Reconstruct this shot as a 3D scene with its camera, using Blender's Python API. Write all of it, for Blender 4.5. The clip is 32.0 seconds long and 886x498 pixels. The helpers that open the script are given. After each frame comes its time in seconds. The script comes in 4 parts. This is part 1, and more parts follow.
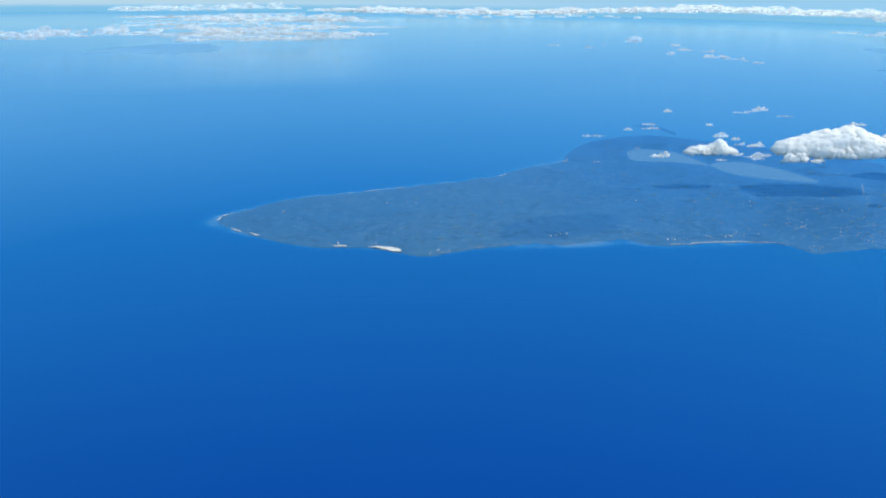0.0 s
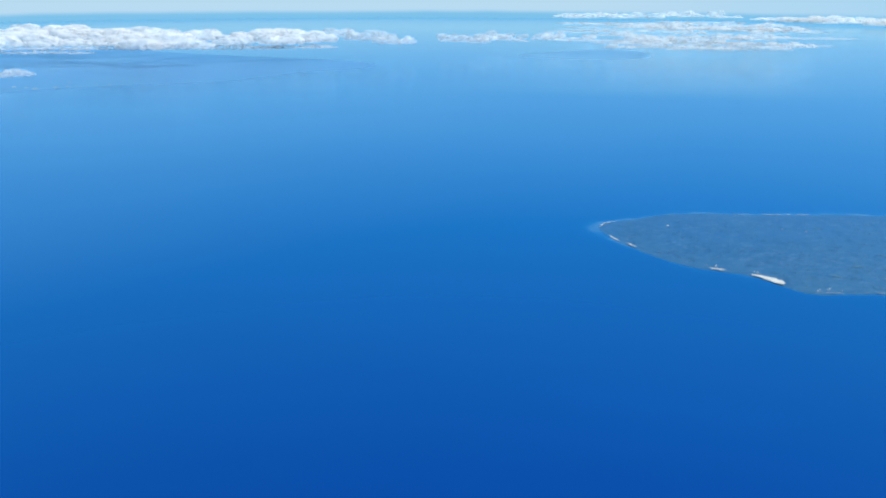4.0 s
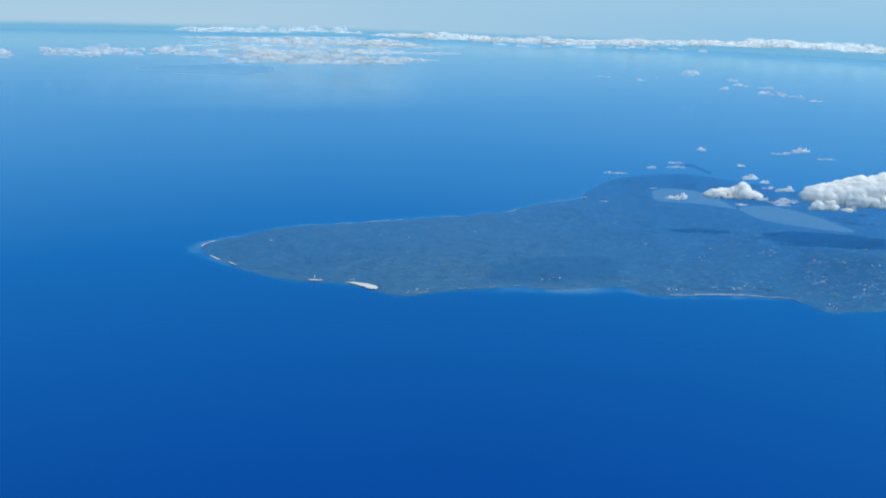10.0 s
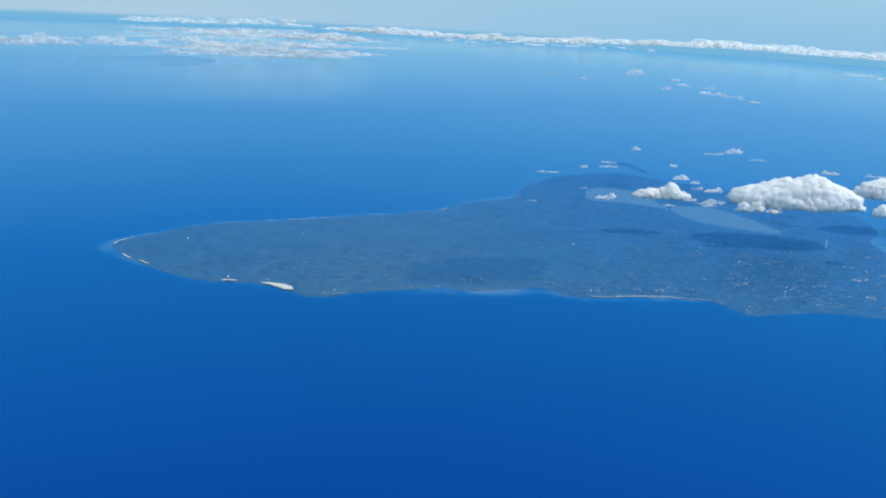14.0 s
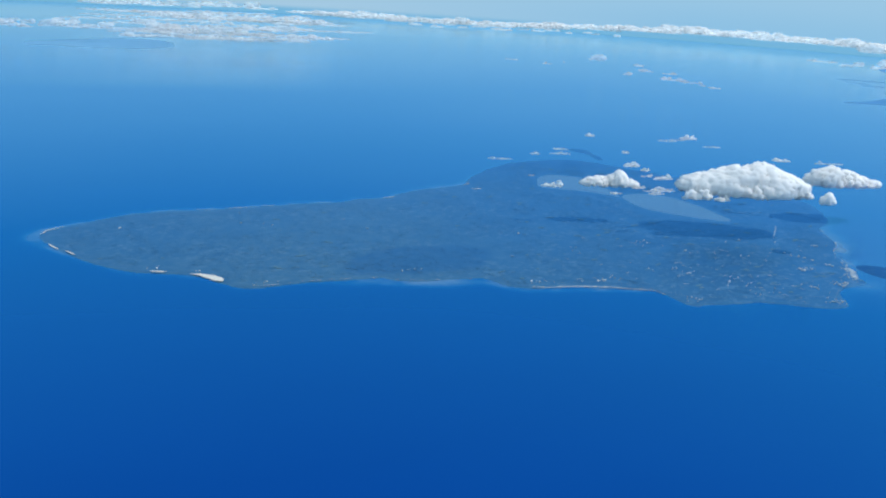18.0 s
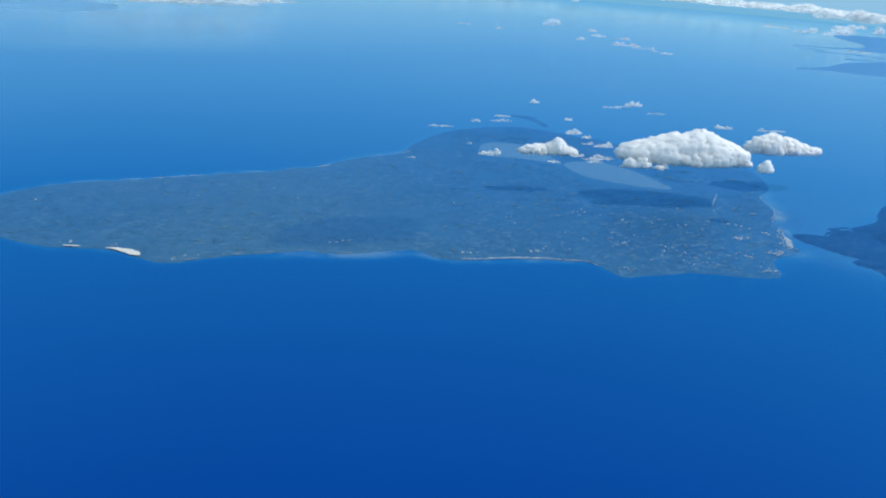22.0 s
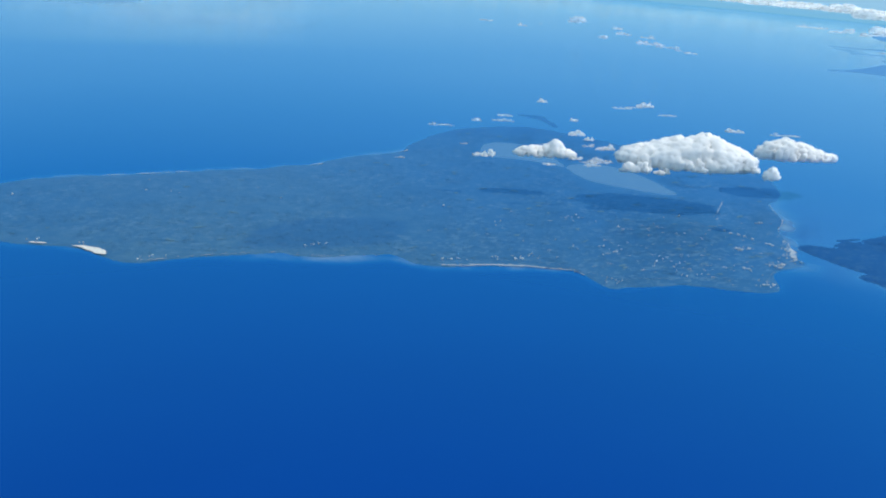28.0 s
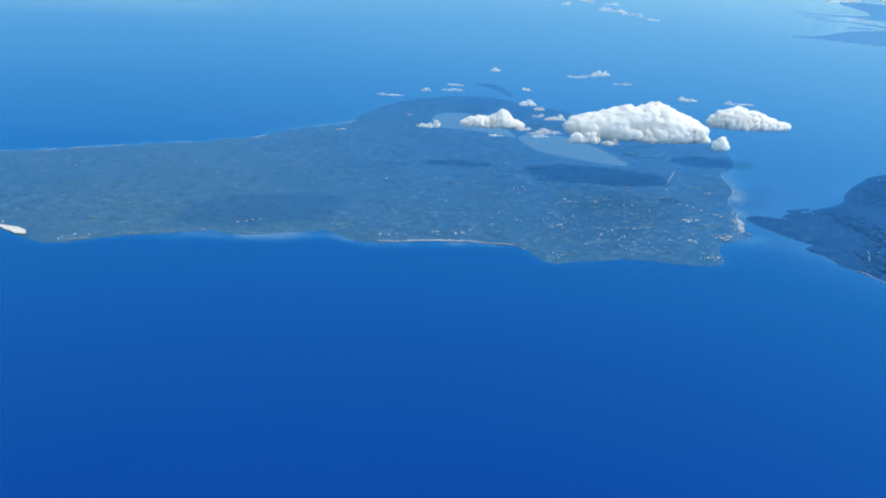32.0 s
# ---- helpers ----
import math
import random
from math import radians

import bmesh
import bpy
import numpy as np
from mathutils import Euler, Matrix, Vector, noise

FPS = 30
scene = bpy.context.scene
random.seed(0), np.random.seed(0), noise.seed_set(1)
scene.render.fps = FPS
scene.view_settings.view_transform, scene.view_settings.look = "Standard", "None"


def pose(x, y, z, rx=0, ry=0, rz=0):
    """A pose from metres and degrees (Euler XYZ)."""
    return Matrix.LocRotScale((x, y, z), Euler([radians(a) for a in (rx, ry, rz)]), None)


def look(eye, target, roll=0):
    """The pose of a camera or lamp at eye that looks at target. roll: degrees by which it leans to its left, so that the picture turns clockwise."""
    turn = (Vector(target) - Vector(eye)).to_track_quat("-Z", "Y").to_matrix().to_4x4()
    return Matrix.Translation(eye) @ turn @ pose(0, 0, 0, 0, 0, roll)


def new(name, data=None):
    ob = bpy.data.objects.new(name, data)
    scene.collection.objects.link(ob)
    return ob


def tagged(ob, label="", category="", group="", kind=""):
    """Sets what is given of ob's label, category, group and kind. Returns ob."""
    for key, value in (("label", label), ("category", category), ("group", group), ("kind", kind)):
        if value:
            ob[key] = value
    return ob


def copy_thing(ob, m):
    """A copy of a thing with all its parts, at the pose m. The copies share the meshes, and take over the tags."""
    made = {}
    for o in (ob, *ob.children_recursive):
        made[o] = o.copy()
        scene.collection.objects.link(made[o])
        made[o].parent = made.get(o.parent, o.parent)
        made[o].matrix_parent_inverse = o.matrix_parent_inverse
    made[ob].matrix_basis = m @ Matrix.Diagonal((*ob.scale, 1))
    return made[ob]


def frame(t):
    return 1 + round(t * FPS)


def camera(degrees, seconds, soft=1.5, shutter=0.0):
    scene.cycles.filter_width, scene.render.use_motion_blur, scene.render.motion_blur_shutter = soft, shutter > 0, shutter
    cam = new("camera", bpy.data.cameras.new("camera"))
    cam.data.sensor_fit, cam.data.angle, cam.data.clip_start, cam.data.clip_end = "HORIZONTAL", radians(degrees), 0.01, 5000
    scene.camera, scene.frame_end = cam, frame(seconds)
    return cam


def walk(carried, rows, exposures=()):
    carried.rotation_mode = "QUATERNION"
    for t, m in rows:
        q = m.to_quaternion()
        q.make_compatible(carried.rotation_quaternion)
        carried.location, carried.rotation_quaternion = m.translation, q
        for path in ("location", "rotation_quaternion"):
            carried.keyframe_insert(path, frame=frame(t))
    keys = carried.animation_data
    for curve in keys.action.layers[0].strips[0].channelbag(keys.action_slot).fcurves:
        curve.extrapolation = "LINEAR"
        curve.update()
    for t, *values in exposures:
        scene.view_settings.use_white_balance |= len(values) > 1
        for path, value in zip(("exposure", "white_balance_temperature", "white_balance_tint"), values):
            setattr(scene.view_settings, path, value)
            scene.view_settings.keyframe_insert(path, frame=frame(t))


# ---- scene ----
cam = camera(54.00, 32.0, soft=2.1)
PATH = [
    (0.0, 0.00, 0.00, 250.00, 71.88, -0.89, -20.95),
    (0.5, 4.44, 1.01, 249.98, 71.88, -0.20, -17.34),
    (1.0, 8.88, 2.02, 249.95, 72.00, 0.19, -13.39),
    (1.5, 13.32, 3.03, 249.93, 72.43, 0.05, -8.58),
    (2.0, 17.76, 4.05, 249.91, 72.39, -0.14, -4.90),
    (2.5, 22.20, 5.06, 249.89, 72.28, 0.25, -1.15),
    (3.0, 26.64, 6.07, 249.86, 72.43, -0.19, 1.71),
    (3.5, 31.08, 7.08, 249.84, 72.38, 0.12, 4.20),
    (4.0, 35.52, 8.09, 249.82, 72.10, -0.19, 6.86),
    (4.5, 39.96, 9.10, 249.80, 72.06, -0.22, 9.25),
    (6.5, 57.72, 13.15, 249.71, 71.84, 0.84, 6.80),
    (7.0, 62.16, 14.16, 249.68, 72.06, 1.01, 2.68),
    (7.5, 66.60, 15.17, 249.66, 72.51, -0.40, -0.23),
    (8.0, 71.04, 16.18, 249.64, 73.21, -0.88, -4.45),
    (8.5, 75.48, 17.19, 249.61, 73.82, -1.17, -10.53),
    (9.0, 79.91, 18.20, 249.59, 73.48, -2.32, -12.10),
    (9.5, 84.35, 19.22, 249.57, 73.70, -2.39, -14.19),
    (10.0, 88.79, 20.23, 249.55, 73.44, -2.04, -15.90),
    (10.5, 93.23, 21.24, 249.52, 73.77, -2.16, -18.61),
    (11.0, 97.67, 22.25, 249.50, 73.81, -2.45, -20.31),
    (11.5, 102.11, 23.26, 249.48, 73.82, -2.81, -21.04),
    (12.0, 106.55, 24.27, 249.46, 73.74, -2.35, -20.72),
    (12.5, 110.99, 25.28, 249.43, 73.49, -2.19, -20.19),
    (13.0, 115.43, 26.29, 249.41, 73.46, -2.08, -19.70),
    (13.5, 119.87, 27.31, 249.39, 73.40, -2.58, -19.05),
    (14.0, 124.31, 28.32, 249.37, 73.28, -3.22, -18.58),
    (14.5, 128.75, 29.33, 249.34, 73.19, -3.59, -18.85),
    (15.0, 133.19, 30.34, 249.32, 73.05, -3.71, -20.40),
    (15.5, 137.63, 31.35, 249.30, 73.05, -3.32, -20.98),
    (17.5, 155.39, 35.40, 249.21, 72.28, -3.67, -20.44),
    (18.0, 159.83, 36.41, 249.18, 72.42, -3.60, -20.28),
    (18.5, 164.27, 37.42, 249.16, 72.67, -3.83, -19.74),
    (19.0, 168.71, 38.43, 249.14, 72.96, -3.49, -19.56),
    (19.5, 173.15, 39.44, 249.12, 72.70, -3.13, -19.75),
    (20.0, 177.59, 40.45, 249.09, 72.29, -3.14, -20.31),
    (20.5, 182.03, 41.46, 249.07, 72.25, -3.08, -21.45),
    (21.0, 186.47, 42.48, 249.05, 71.63, -3.14, -22.50),
    (21.5, 190.91, 43.49, 249.03, 70.84, -3.67, -22.98),
    (22.0, 195.35, 44.50, 249.00, 70.34, -4.03, -22.59),
    (22.5, 199.79, 45.51, 248.98, 70.72, -4.05, -22.40),
    (23.0, 204.23, 46.52, 248.96, 71.41, -3.90, -21.65),
    (23.5, 208.67, 47.53, 248.93, 71.28, -4.10, -20.32),
    (24.0, 213.11, 48.54, 248.91, 71.38, -4.07, -19.79),
    (24.5, 217.55, 49.56, 248.89, 71.47, -4.42, -19.37),
    (25.0, 221.99, 50.57, 248.87, 71.50, -4.94, -19.01),
    (25.5, 226.43, 51.58, 248.84, 71.27, -4.52, -19.23),
    (27.5, 244.18, 55.62, 248.75, 70.63, -4.48, -19.60),
    (28.0, 248.62, 56.63, 248.73, 69.93, -4.44, -20.02),
    (28.5, 253.06, 57.65, 248.71, 69.07, -4.94, -19.53),
    (29.0, 257.50, 58.66, 248.69, 68.23, -4.88, -19.20),
    (29.5, 261.94, 59.67, 248.66, 67.47, -4.63, -19.28),
    (30.0, 266.38, 60.68, 248.64, 67.17, -4.22, -19.33),
    (30.5, 270.82, 61.69, 248.62, 67.62, -4.15, -19.89),
    (31.0, 275.26, 62.70, 248.59, 67.98, -4.02, -20.64),
    (31.5, 279.70, 63.71, 248.57, 68.05, -4.07, -21.10),
    (32.0, 284.14, 64.73, 248.55, 68.04, -4.46, -21.67),
]
walk(cam, [(t, pose(*p)) for t, *p in PATH],
     [(0, 0.06, 6600, 10), (2, 0.10, 6500, 10), (4.5, 0.08, 6500, 10), (7, 0.0, 6500, 10), (9.5, -0.14, 6450, 10), (25, -0.14, 6500, 10),
      (28, -0.05, 6600, 10), (30, 0.08, 6750, 10), (32, 0.12, 6800, 10)])

# ---- daylight: a high sun abeam, clear tropical sky ----
SUN_EL, SUN_AZ = radians(53), radians(100)
world = bpy.data.worlds.new("sky")
scene.world = world
world.use_nodes = True
wn, wl = world.node_tree.nodes, world.node_tree.links
sky = wn.new("ShaderNodeTexSky")
sky.sky_type, sky.sun_disc = "NISHITA", False
sky.sun_elevation, sky.sun_rotation = SUN_EL, SUN_AZ
sky.altitude, sky.air_density, sky.dust_density, sky.ozone_density = 2000, 1.0, 0.3, 2.0
# seen from this height the sea's rim lies below eye level: the sky and its pale moist rim reach down to it
ways, lift, axes, rim = wn.new("ShaderNodeTexCoord"), wn.new("ShaderNodeVectorMath"), wn.new("ShaderNodeSeparateXYZ"), wn.new("ShaderNodeValToRGB")
lift.operation, lift.inputs[1].default_value = "ADD", (0, 0, 0.07)
wl.new(ways.outputs["Generated"], lift.inputs[0])
wl.new(lift.outputs[0], sky.inputs["Vector"])
wl.new(lift.outputs[0], axes.inputs[0])
wl.new(axes.outputs[2], rim.inputs[0])
rim.color_ramp.interpolation = "EASE"
rim.color_ramp.elements[0].color, rim.color_ramp.elements[1].color = (0.95,) * 3 + (1,), (0.62,) * 3 + (1,)
rim.color_ramp.elements[1].position = 0.85
air = wn.new("ShaderNodeMix")
air.data_type, air.inputs[7].default_value = "RGBA", (3.7, 6.2, 8.2, 1)
wl.new(rim.outputs[0], air.inputs[0])
wl.new(sky.outputs[0], air.inputs[6])
wl.new(air.outputs[2], wn["Background"].inputs["Color"])
wn["Background"].inputs["Strength"].default_value = 0.105
sun = new("sun", bpy.data.lights.new("sun", "SUN"))
sun.data.energy, sun.data.angle, sun.data.color = 3.2, radians(0.53), (1.0, 0.975, 0.94)
to_sun = Vector((math.sin(SUN_AZ) * math.cos(SUN_EL), math.cos(SUN_AZ) * math.cos(SUN_EL), math.sin(SUN_EL)))
sun.matrix_world = look(to_sun * 500, (0, 0, 0))


# ---- materials ----
def material(name, rough=0.8, ior=1.45):
    m = bpy.data.materials.new(name)
    m.use_nodes = True
    b = m.node_tree.nodes["Principled BSDF"]
    b.inputs["Roughness"].default_value, b.inputs["IOR"].default_value = rough, ior
    return m, m.node_tree.nodes, m.node_tree.links, b


def noise_node(n, l, scale, detail=4.0, rough=0.6, stretch=(1, 1, 1)):
    geo, mapping, tex = n.new("ShaderNodeNewGeometry"), n.new("ShaderNodeMapping"), n.new("ShaderNodeTexNoise")
    mapping.inputs["Scale"].default_value = stretch
    l.new(geo.outputs["Position"], mapping.inputs["Vector"])
    l.new(mapping.outputs[0], tex.inputs["Vector"])
    tex.inputs["Scale"].default_value, tex.inputs["Detail"].default_value, tex.inputs["Roughness"].default_value = scale, detail, rough
    return tex


def ramp(n, l, source, stops):
    r = n.new("ShaderNodeValToRGB")
    while len(r.color_ramp.elements) < len(stops):
        r.color_ramp.elements.new(0.5)
    for e, (at, col) in zip(r.color_ramp.elements, stops):
        e.position, e.color = at, (*col, 1)
    l.new(source, r.inputs[0])
    return r


def mix(n, l, factor, a, b, blend="MIX"):
    m = n.new("ShaderNodeMix")
    m.data_type, m.blend_type = "RGBA", blend
    for value, socket in ((factor, m.inputs[0]), (a, m.inputs[6]), (b, m.inputs[7])):
        if isinstance(value, (int, float)):
            socket.default_value = value
        elif isinstance(value, tuple):
            socket.default_value = (*value, 1)
        else:
            l.new(value, socket)
    return m.outputs[2]


def haze_sheen(n, l, colour, gloss, rough, most, power, normal=None, level=False):
    """Matt body under a tinted glossy skin that grows towards grazing view and stands in for blue haze. colour: a
    socket. level: the skin faces straight up whatever the facets, so that this haze lies evenly.
    """
    out = n["Material Output"]
    n.remove(n["Principled BSDF"])
    body, skin, law, both = n.new("ShaderNodeBsdfDiffuse"), n.new("ShaderNodeBsdfGlossy"), n.new("ShaderNodeLayerWeight"), n.new("ShaderNodeMixShader")
    curve, share = n.new("ShaderNodeMath"), n.new("ShaderNodeMath")
    curve.operation, curve.inputs[1].default_value = "POWER", power
    share.operation, share.inputs[1].default_value = "MULTIPLY", most
    if isinstance(gloss, tuple):
        skin.inputs["Color"].default_value = (*gloss, 1)
    else:
        l.new(gloss, skin.inputs["Color"])
    if isinstance(rough, float):
        skin.inputs["Roughness"].default_value = rough
    else:
        l.new(rough, skin.inputs["Roughness"])
    if level:
        up = n.new("ShaderNodeCombineXYZ")
        up.inputs[2].default_value = 1.0
        l.new(up.outputs[0], law.inputs["Normal"])
        l.new(up.outputs[0], skin.inputs["Normal"])
    if normal:
        l.new(normal, body.inputs["Normal"])
    l.new(colour, body.inputs["Color"])
    for a, b in ((law.outputs["Facing"], curve.inputs[0]), (curve.outputs[0], share.inputs[0]), (share.outputs[0], both.inputs[0]),
                 (body.outputs[0], both.inputs[1]), (skin.outputs[0], both.inputs[2]), (both.outputs[0], out.inputs[0])):
        l.new(a, b)


SKY_BLUE = (0.07, 0.555, 1.0)


def sea_material():
    m, n, l, b = material("sea_water", 0.32, 1.333)
    broad = noise_node(n, l, 0.0016, 3.0, 0.5, (1, 1.8, 1))
    fine = noise_node(n, l, 0.02, 5.0, 0.6, (1, 1, 1))
    deep = ramp(n, l, broad.outputs[0], [(0.3, (0.0001, 0.030, 0.212)), (0.7, (0.0002, 0.038, 0.248))])
    deep2 = mix(n, l, 0.03, deep.outputs[0], ramp(n, l, fine.outputs[0], [(0.35, (0.0002, 0.03, 0.26)), (0.65, (0.0006, 0.052, 0.35))]).outputs[0])
    shoal = n.new("ShaderNodeAttribute")
    shoal.attribute_name = "shoal"
    shallow = ramp(n, l, shoal.outputs["Fac"], [(0.0, (0, 0, 0)), (0.6, (0.62, 0.62, 0.62)), (1.0, (1, 1, 1))])
    tone = ramp(n, l, shoal.outputs["Fac"], [(0.0, (0.004, 0.09, 0.34)), (0.35, (0.02, 0.15, 0.36)), (0.62, (0.14, 0.24, 0.36)), (1.0, (0.27, 0.34, 0.38))])
    colour = mix(n, l, shallow.outputs[0], deep2, tone.outputs[0])
    # distance haze painted as paler body and gloss colours; sheltered water shares it
    haze_calm = n.new("ShaderNodeAttribute")
    haze_calm.attribute_name = "haze_calm"
    colour = mix(n, l, haze_calm.outputs["Fac"], colour, ramp(n, l, haze_calm.outputs["Fac"], [(0.5, (0.12, 0.29, 0.45)), (1.0, (0.30, 0.50, 0.61))]).outputs[0])
    slick = noise_node(n, l, 0.004, 3.0, 0.5, (0.5, 1.5, 1))
    rough = ramp(n, l, slick.outputs[0], [(0.3, (0.19,) * 3), (0.7, (0.24,) * 3)])
    gloss = mix(n, l, haze_calm.outputs["Fac"], SKY_BLUE, (0.65, 0.885, 1.0))
    haze_sheen(n, l, colour, gloss, rough.outputs[0], 1.12, 2.7)
    return m


def lagoon_material():
    m, n, l, b = material("lagoon_water", 0.2, 1.333)
    fine = noise_node(n, l, 0.02, 4.0, 0.6)
    colour = ramp(n, l, fine.outputs[0], [(0.3, (0.058, 0.14, 0.24)), (0.7, (0.072, 0.16, 0.26))])
    haze_sheen(n, l, colour.outputs[0], (0.29, 0.595, 0.95), 0.2, 0.85, 1.75)
    return m


def cells(n, l, size, wander, stretch=(1, 1, 1)):
    """Fields: cells with uneven edges, each with a random value."""
    geo, mapping, tex, bend, moved = (n.new("ShaderNode" + k) for k in ("NewGeometry", "Mapping", "TexVoronoi", "TexNoise", "MixRGB"))
    mapping.inputs["Scale"].default_value = [k / size for k in stretch]
    l.new(geo.outputs["Position"], mapping.inputs["Vector"])
    bend.inputs["Scale"].default_value, bend.inputs["Detail"].default_value = 1.3, 3.0
    l.new(mapping.outputs[0], bend.inputs["Vector"])
    moved.blend_type, moved.inputs[0].default_value = "LINEAR_LIGHT", wander
    l.new(mapping.outputs[0], moved.inputs[1])
    l.new(bend.outputs["Color"], moved.inputs[2])
    tex.voronoi_dimensions, tex.inputs["Scale"].default_value = "2D", 1.0
    l.new(moved.outputs[0], tex.inputs["Vector"])
    pick = n.new("ShaderNodeSeparateColor")
    l.new(tex.outputs["Color"], pick.inputs[0])
    return pick.outputs


def grey(*stops):
    return [(at, (v, v, v)) for at, v in stops]


def land_material(name, dark, mid, light, clearing, most, gloss=(0.26, 0.66, 1.0)):
    """Woods and small farm plots: tone by stands of trees, then plots, hedges and single crowns."""
    m, n, l, b = material(name, 0.55, 1.5)
    stands = noise_node(n, l, 0.09, 6.0, 0.72)
    base = ramp(n, l, stands.outputs[0], [(0.34, dark), (0.5, mid), (0.68, light)])
    belts = noise_node(n, l, 0.0045, 3.0, 0.55)
    tone = mix(n, l, 0.85, base.outputs[0], ramp(n, l, belts.outputs[0], [(0.36, (0.72, 0.86, 1.05)), (0.62, (1.15, 1.08, 0.95))]).outputs[0], "MULTIPLY")
    # darker, bluer tone eastward paints in part of the viewing window's dimming
    where, eastward = n.new("ShaderNodeSeparateXYZ"), n.new("ShaderNodeMapRange")
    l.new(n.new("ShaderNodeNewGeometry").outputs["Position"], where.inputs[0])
    l.new(where.outputs[0], eastward.inputs[0])
    eastward.inputs[1].default_value, eastward.inputs[2].default_value = 470, 700
    tone = mix(n, l, eastward.outputs[0], tone, mix(n, l, 1.0, tone, (0.40, 0.63, 1.0), "MULTIPLY"))
    farmed = noise_node(n, l, 0.014, 4.0, 0.65)
    share = ramp(n, l, farmed.outputs[0], grey((0.40, 0.1), (0.58, 1.0))).outputs[0]
    settled = n.new("ShaderNodeMapRange")
    l.new(where.outputs[1], settled.inputs[0])
    settled.inputs[1].default_value, settled.inputs[2].default_value = 800, 640
    share = mix(n, l, mix(n, l, 1.0, settled.outputs[0], eastward.outputs[0], "MULTIPLY"), share, (1.15, 1.15, 1.15))
    for size, wander, stretch, at in ((3.6, 0.5, (0.7, 1, 1), 0.78), (1.7, 0.5, (0.6, 1, 1), 0.84)):
        plot = cells(n, l, size, wander, stretch)
        tone = mix(n, l, 0.28, tone, ramp(n, l, plot[1], grey((0.0, 0.74), (1.0, 1.26))).outputs[0], "MULTIPLY")
        cut = ramp(n, l, plot[0], grey((at, 0.0), (at + 0.05, 0.2), (1.0, 0.5))).outputs[0]
        tone = mix(n, l, mix(n, l, 1.0, cut, share, "MULTIPLY"), tone, clearing)
        shut = ramp(n, l, plot[2], grey((0.10, 0.5), (0.16, 0.0))).outputs[0]
        tone = mix(n, l, mix(n, l, 1.0, shut, share, "MULTIPLY"), tone, dark)
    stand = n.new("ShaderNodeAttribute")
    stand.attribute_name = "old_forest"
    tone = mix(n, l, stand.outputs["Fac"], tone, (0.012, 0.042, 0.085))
    crowns = noise_node(n, l, 0.6, 4.0, 0.75)
    colour = mix(n, l, 0.85, tone, ramp(n, l, crowns.outputs[0], grey((0.3, 0.80), (0.7, 1.18))).outputs[0], "MULTIPLY")
    bump = n.new("ShaderNodeBump")
    bump.inputs["Strength"].default_value, bump.inputs["Distance"].default_value = 0.6, 0.8
    l.new(crowns.outputs[0], bump.inputs["Height"])
    haze_sheen(n, l, colour, gloss, 0.35, most, 2.0, bump.outputs[0], True)
    return m


def plain_material(name, a, c, scale, rough=0.8, most=0.0):
    m, n, l, b = material(name, rough)
    tex = noise_node(n, l, scale, 5.0, 0.65)
    # most: share of the blue gloss that stands in for haze
    if most:
        haze_sheen(n, l, ramp(n, l, tex.outputs[0], [(0.3, a), (0.7, c)]).outputs[0], (0.26, 0.66, 1.0), 0.3, most, 2.0, None, True)
        return m
    l.new(ramp(n, l, tex.outputs[0], [(0.3, a), (0.7, c)]).outputs[0], b.inputs["Base Color"])
    return m


def cloud_material(name, colour, cover, depth, grain=0.0, through_light=0.3):
    """Light sinks into the cloud and spreads; cover below 1 leaves thin places."""
    m, n, l, b = material(name, 1.0, 1.33)
    b.inputs["Specular IOR Level"].default_value = 0.0
    b.inputs["Base Color"].default_value = (*colour, 1)
    b.inputs["Subsurface Weight"].default_value = 1.0
    b.inputs["Subsurface Radius"].default_value = (1.0, 1.0, 1.0)
    b.inputs["Subsurface Scale"].default_value = depth
    seep, both, out = n.new("ShaderNodeBsdfTranslucent"), n.new("ShaderNodeMixShader"), n["Material Output"]
    seep.inputs["Color"].default_value = (*colour, 1)
    both.inputs[0].default_value = through_light
    l.new(b.outputs[0], both.inputs[1])
    l.new(seep.outputs[0], both.inputs[2])
    l.new(both.outputs[0], out.inputs[0])
    if cover < 1:
        clear, veil = n.new("ShaderNodeBsdfTransparent"), n.new("ShaderNodeMixShader")
        tex = noise_node(n, l, grain or 0.35 / depth, 6.0, 0.7, (0.5, 1, 1.5))
        thin = ramp(n, l, tex.outputs[0], [(0.42 - cover * 0.2, (0.05,) * 3), (0.72 - cover * 0.2, (cover,) * 3)])
        for source, target in ((thin.outputs[0], veil.inputs[0]), (clear.outputs[0], veil.inputs[1]), (both.outputs[0], veil.inputs[2]), (veil.outputs[0], out.inputs[0])):
            l.new(source, target)
    return m


SEA, LAGOON = sea_material(), lagoon_material()
# blue gloss over bluish bodies imitates the haze above the land
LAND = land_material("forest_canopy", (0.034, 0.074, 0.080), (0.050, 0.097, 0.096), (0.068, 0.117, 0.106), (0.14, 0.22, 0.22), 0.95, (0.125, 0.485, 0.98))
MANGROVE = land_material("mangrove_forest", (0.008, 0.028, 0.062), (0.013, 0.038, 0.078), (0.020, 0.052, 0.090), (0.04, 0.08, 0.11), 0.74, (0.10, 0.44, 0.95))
# distance haze is mixed into these far base colours
FAR_LAND = land_material("hazed_far_canopy", (0.06, 0.20, 0.39), (0.065, 0.21, 0.40), (0.075, 0.22, 0.41), (0.10, 0.25, 0.42), 0.95, (0.38, 0.71, 1.0))
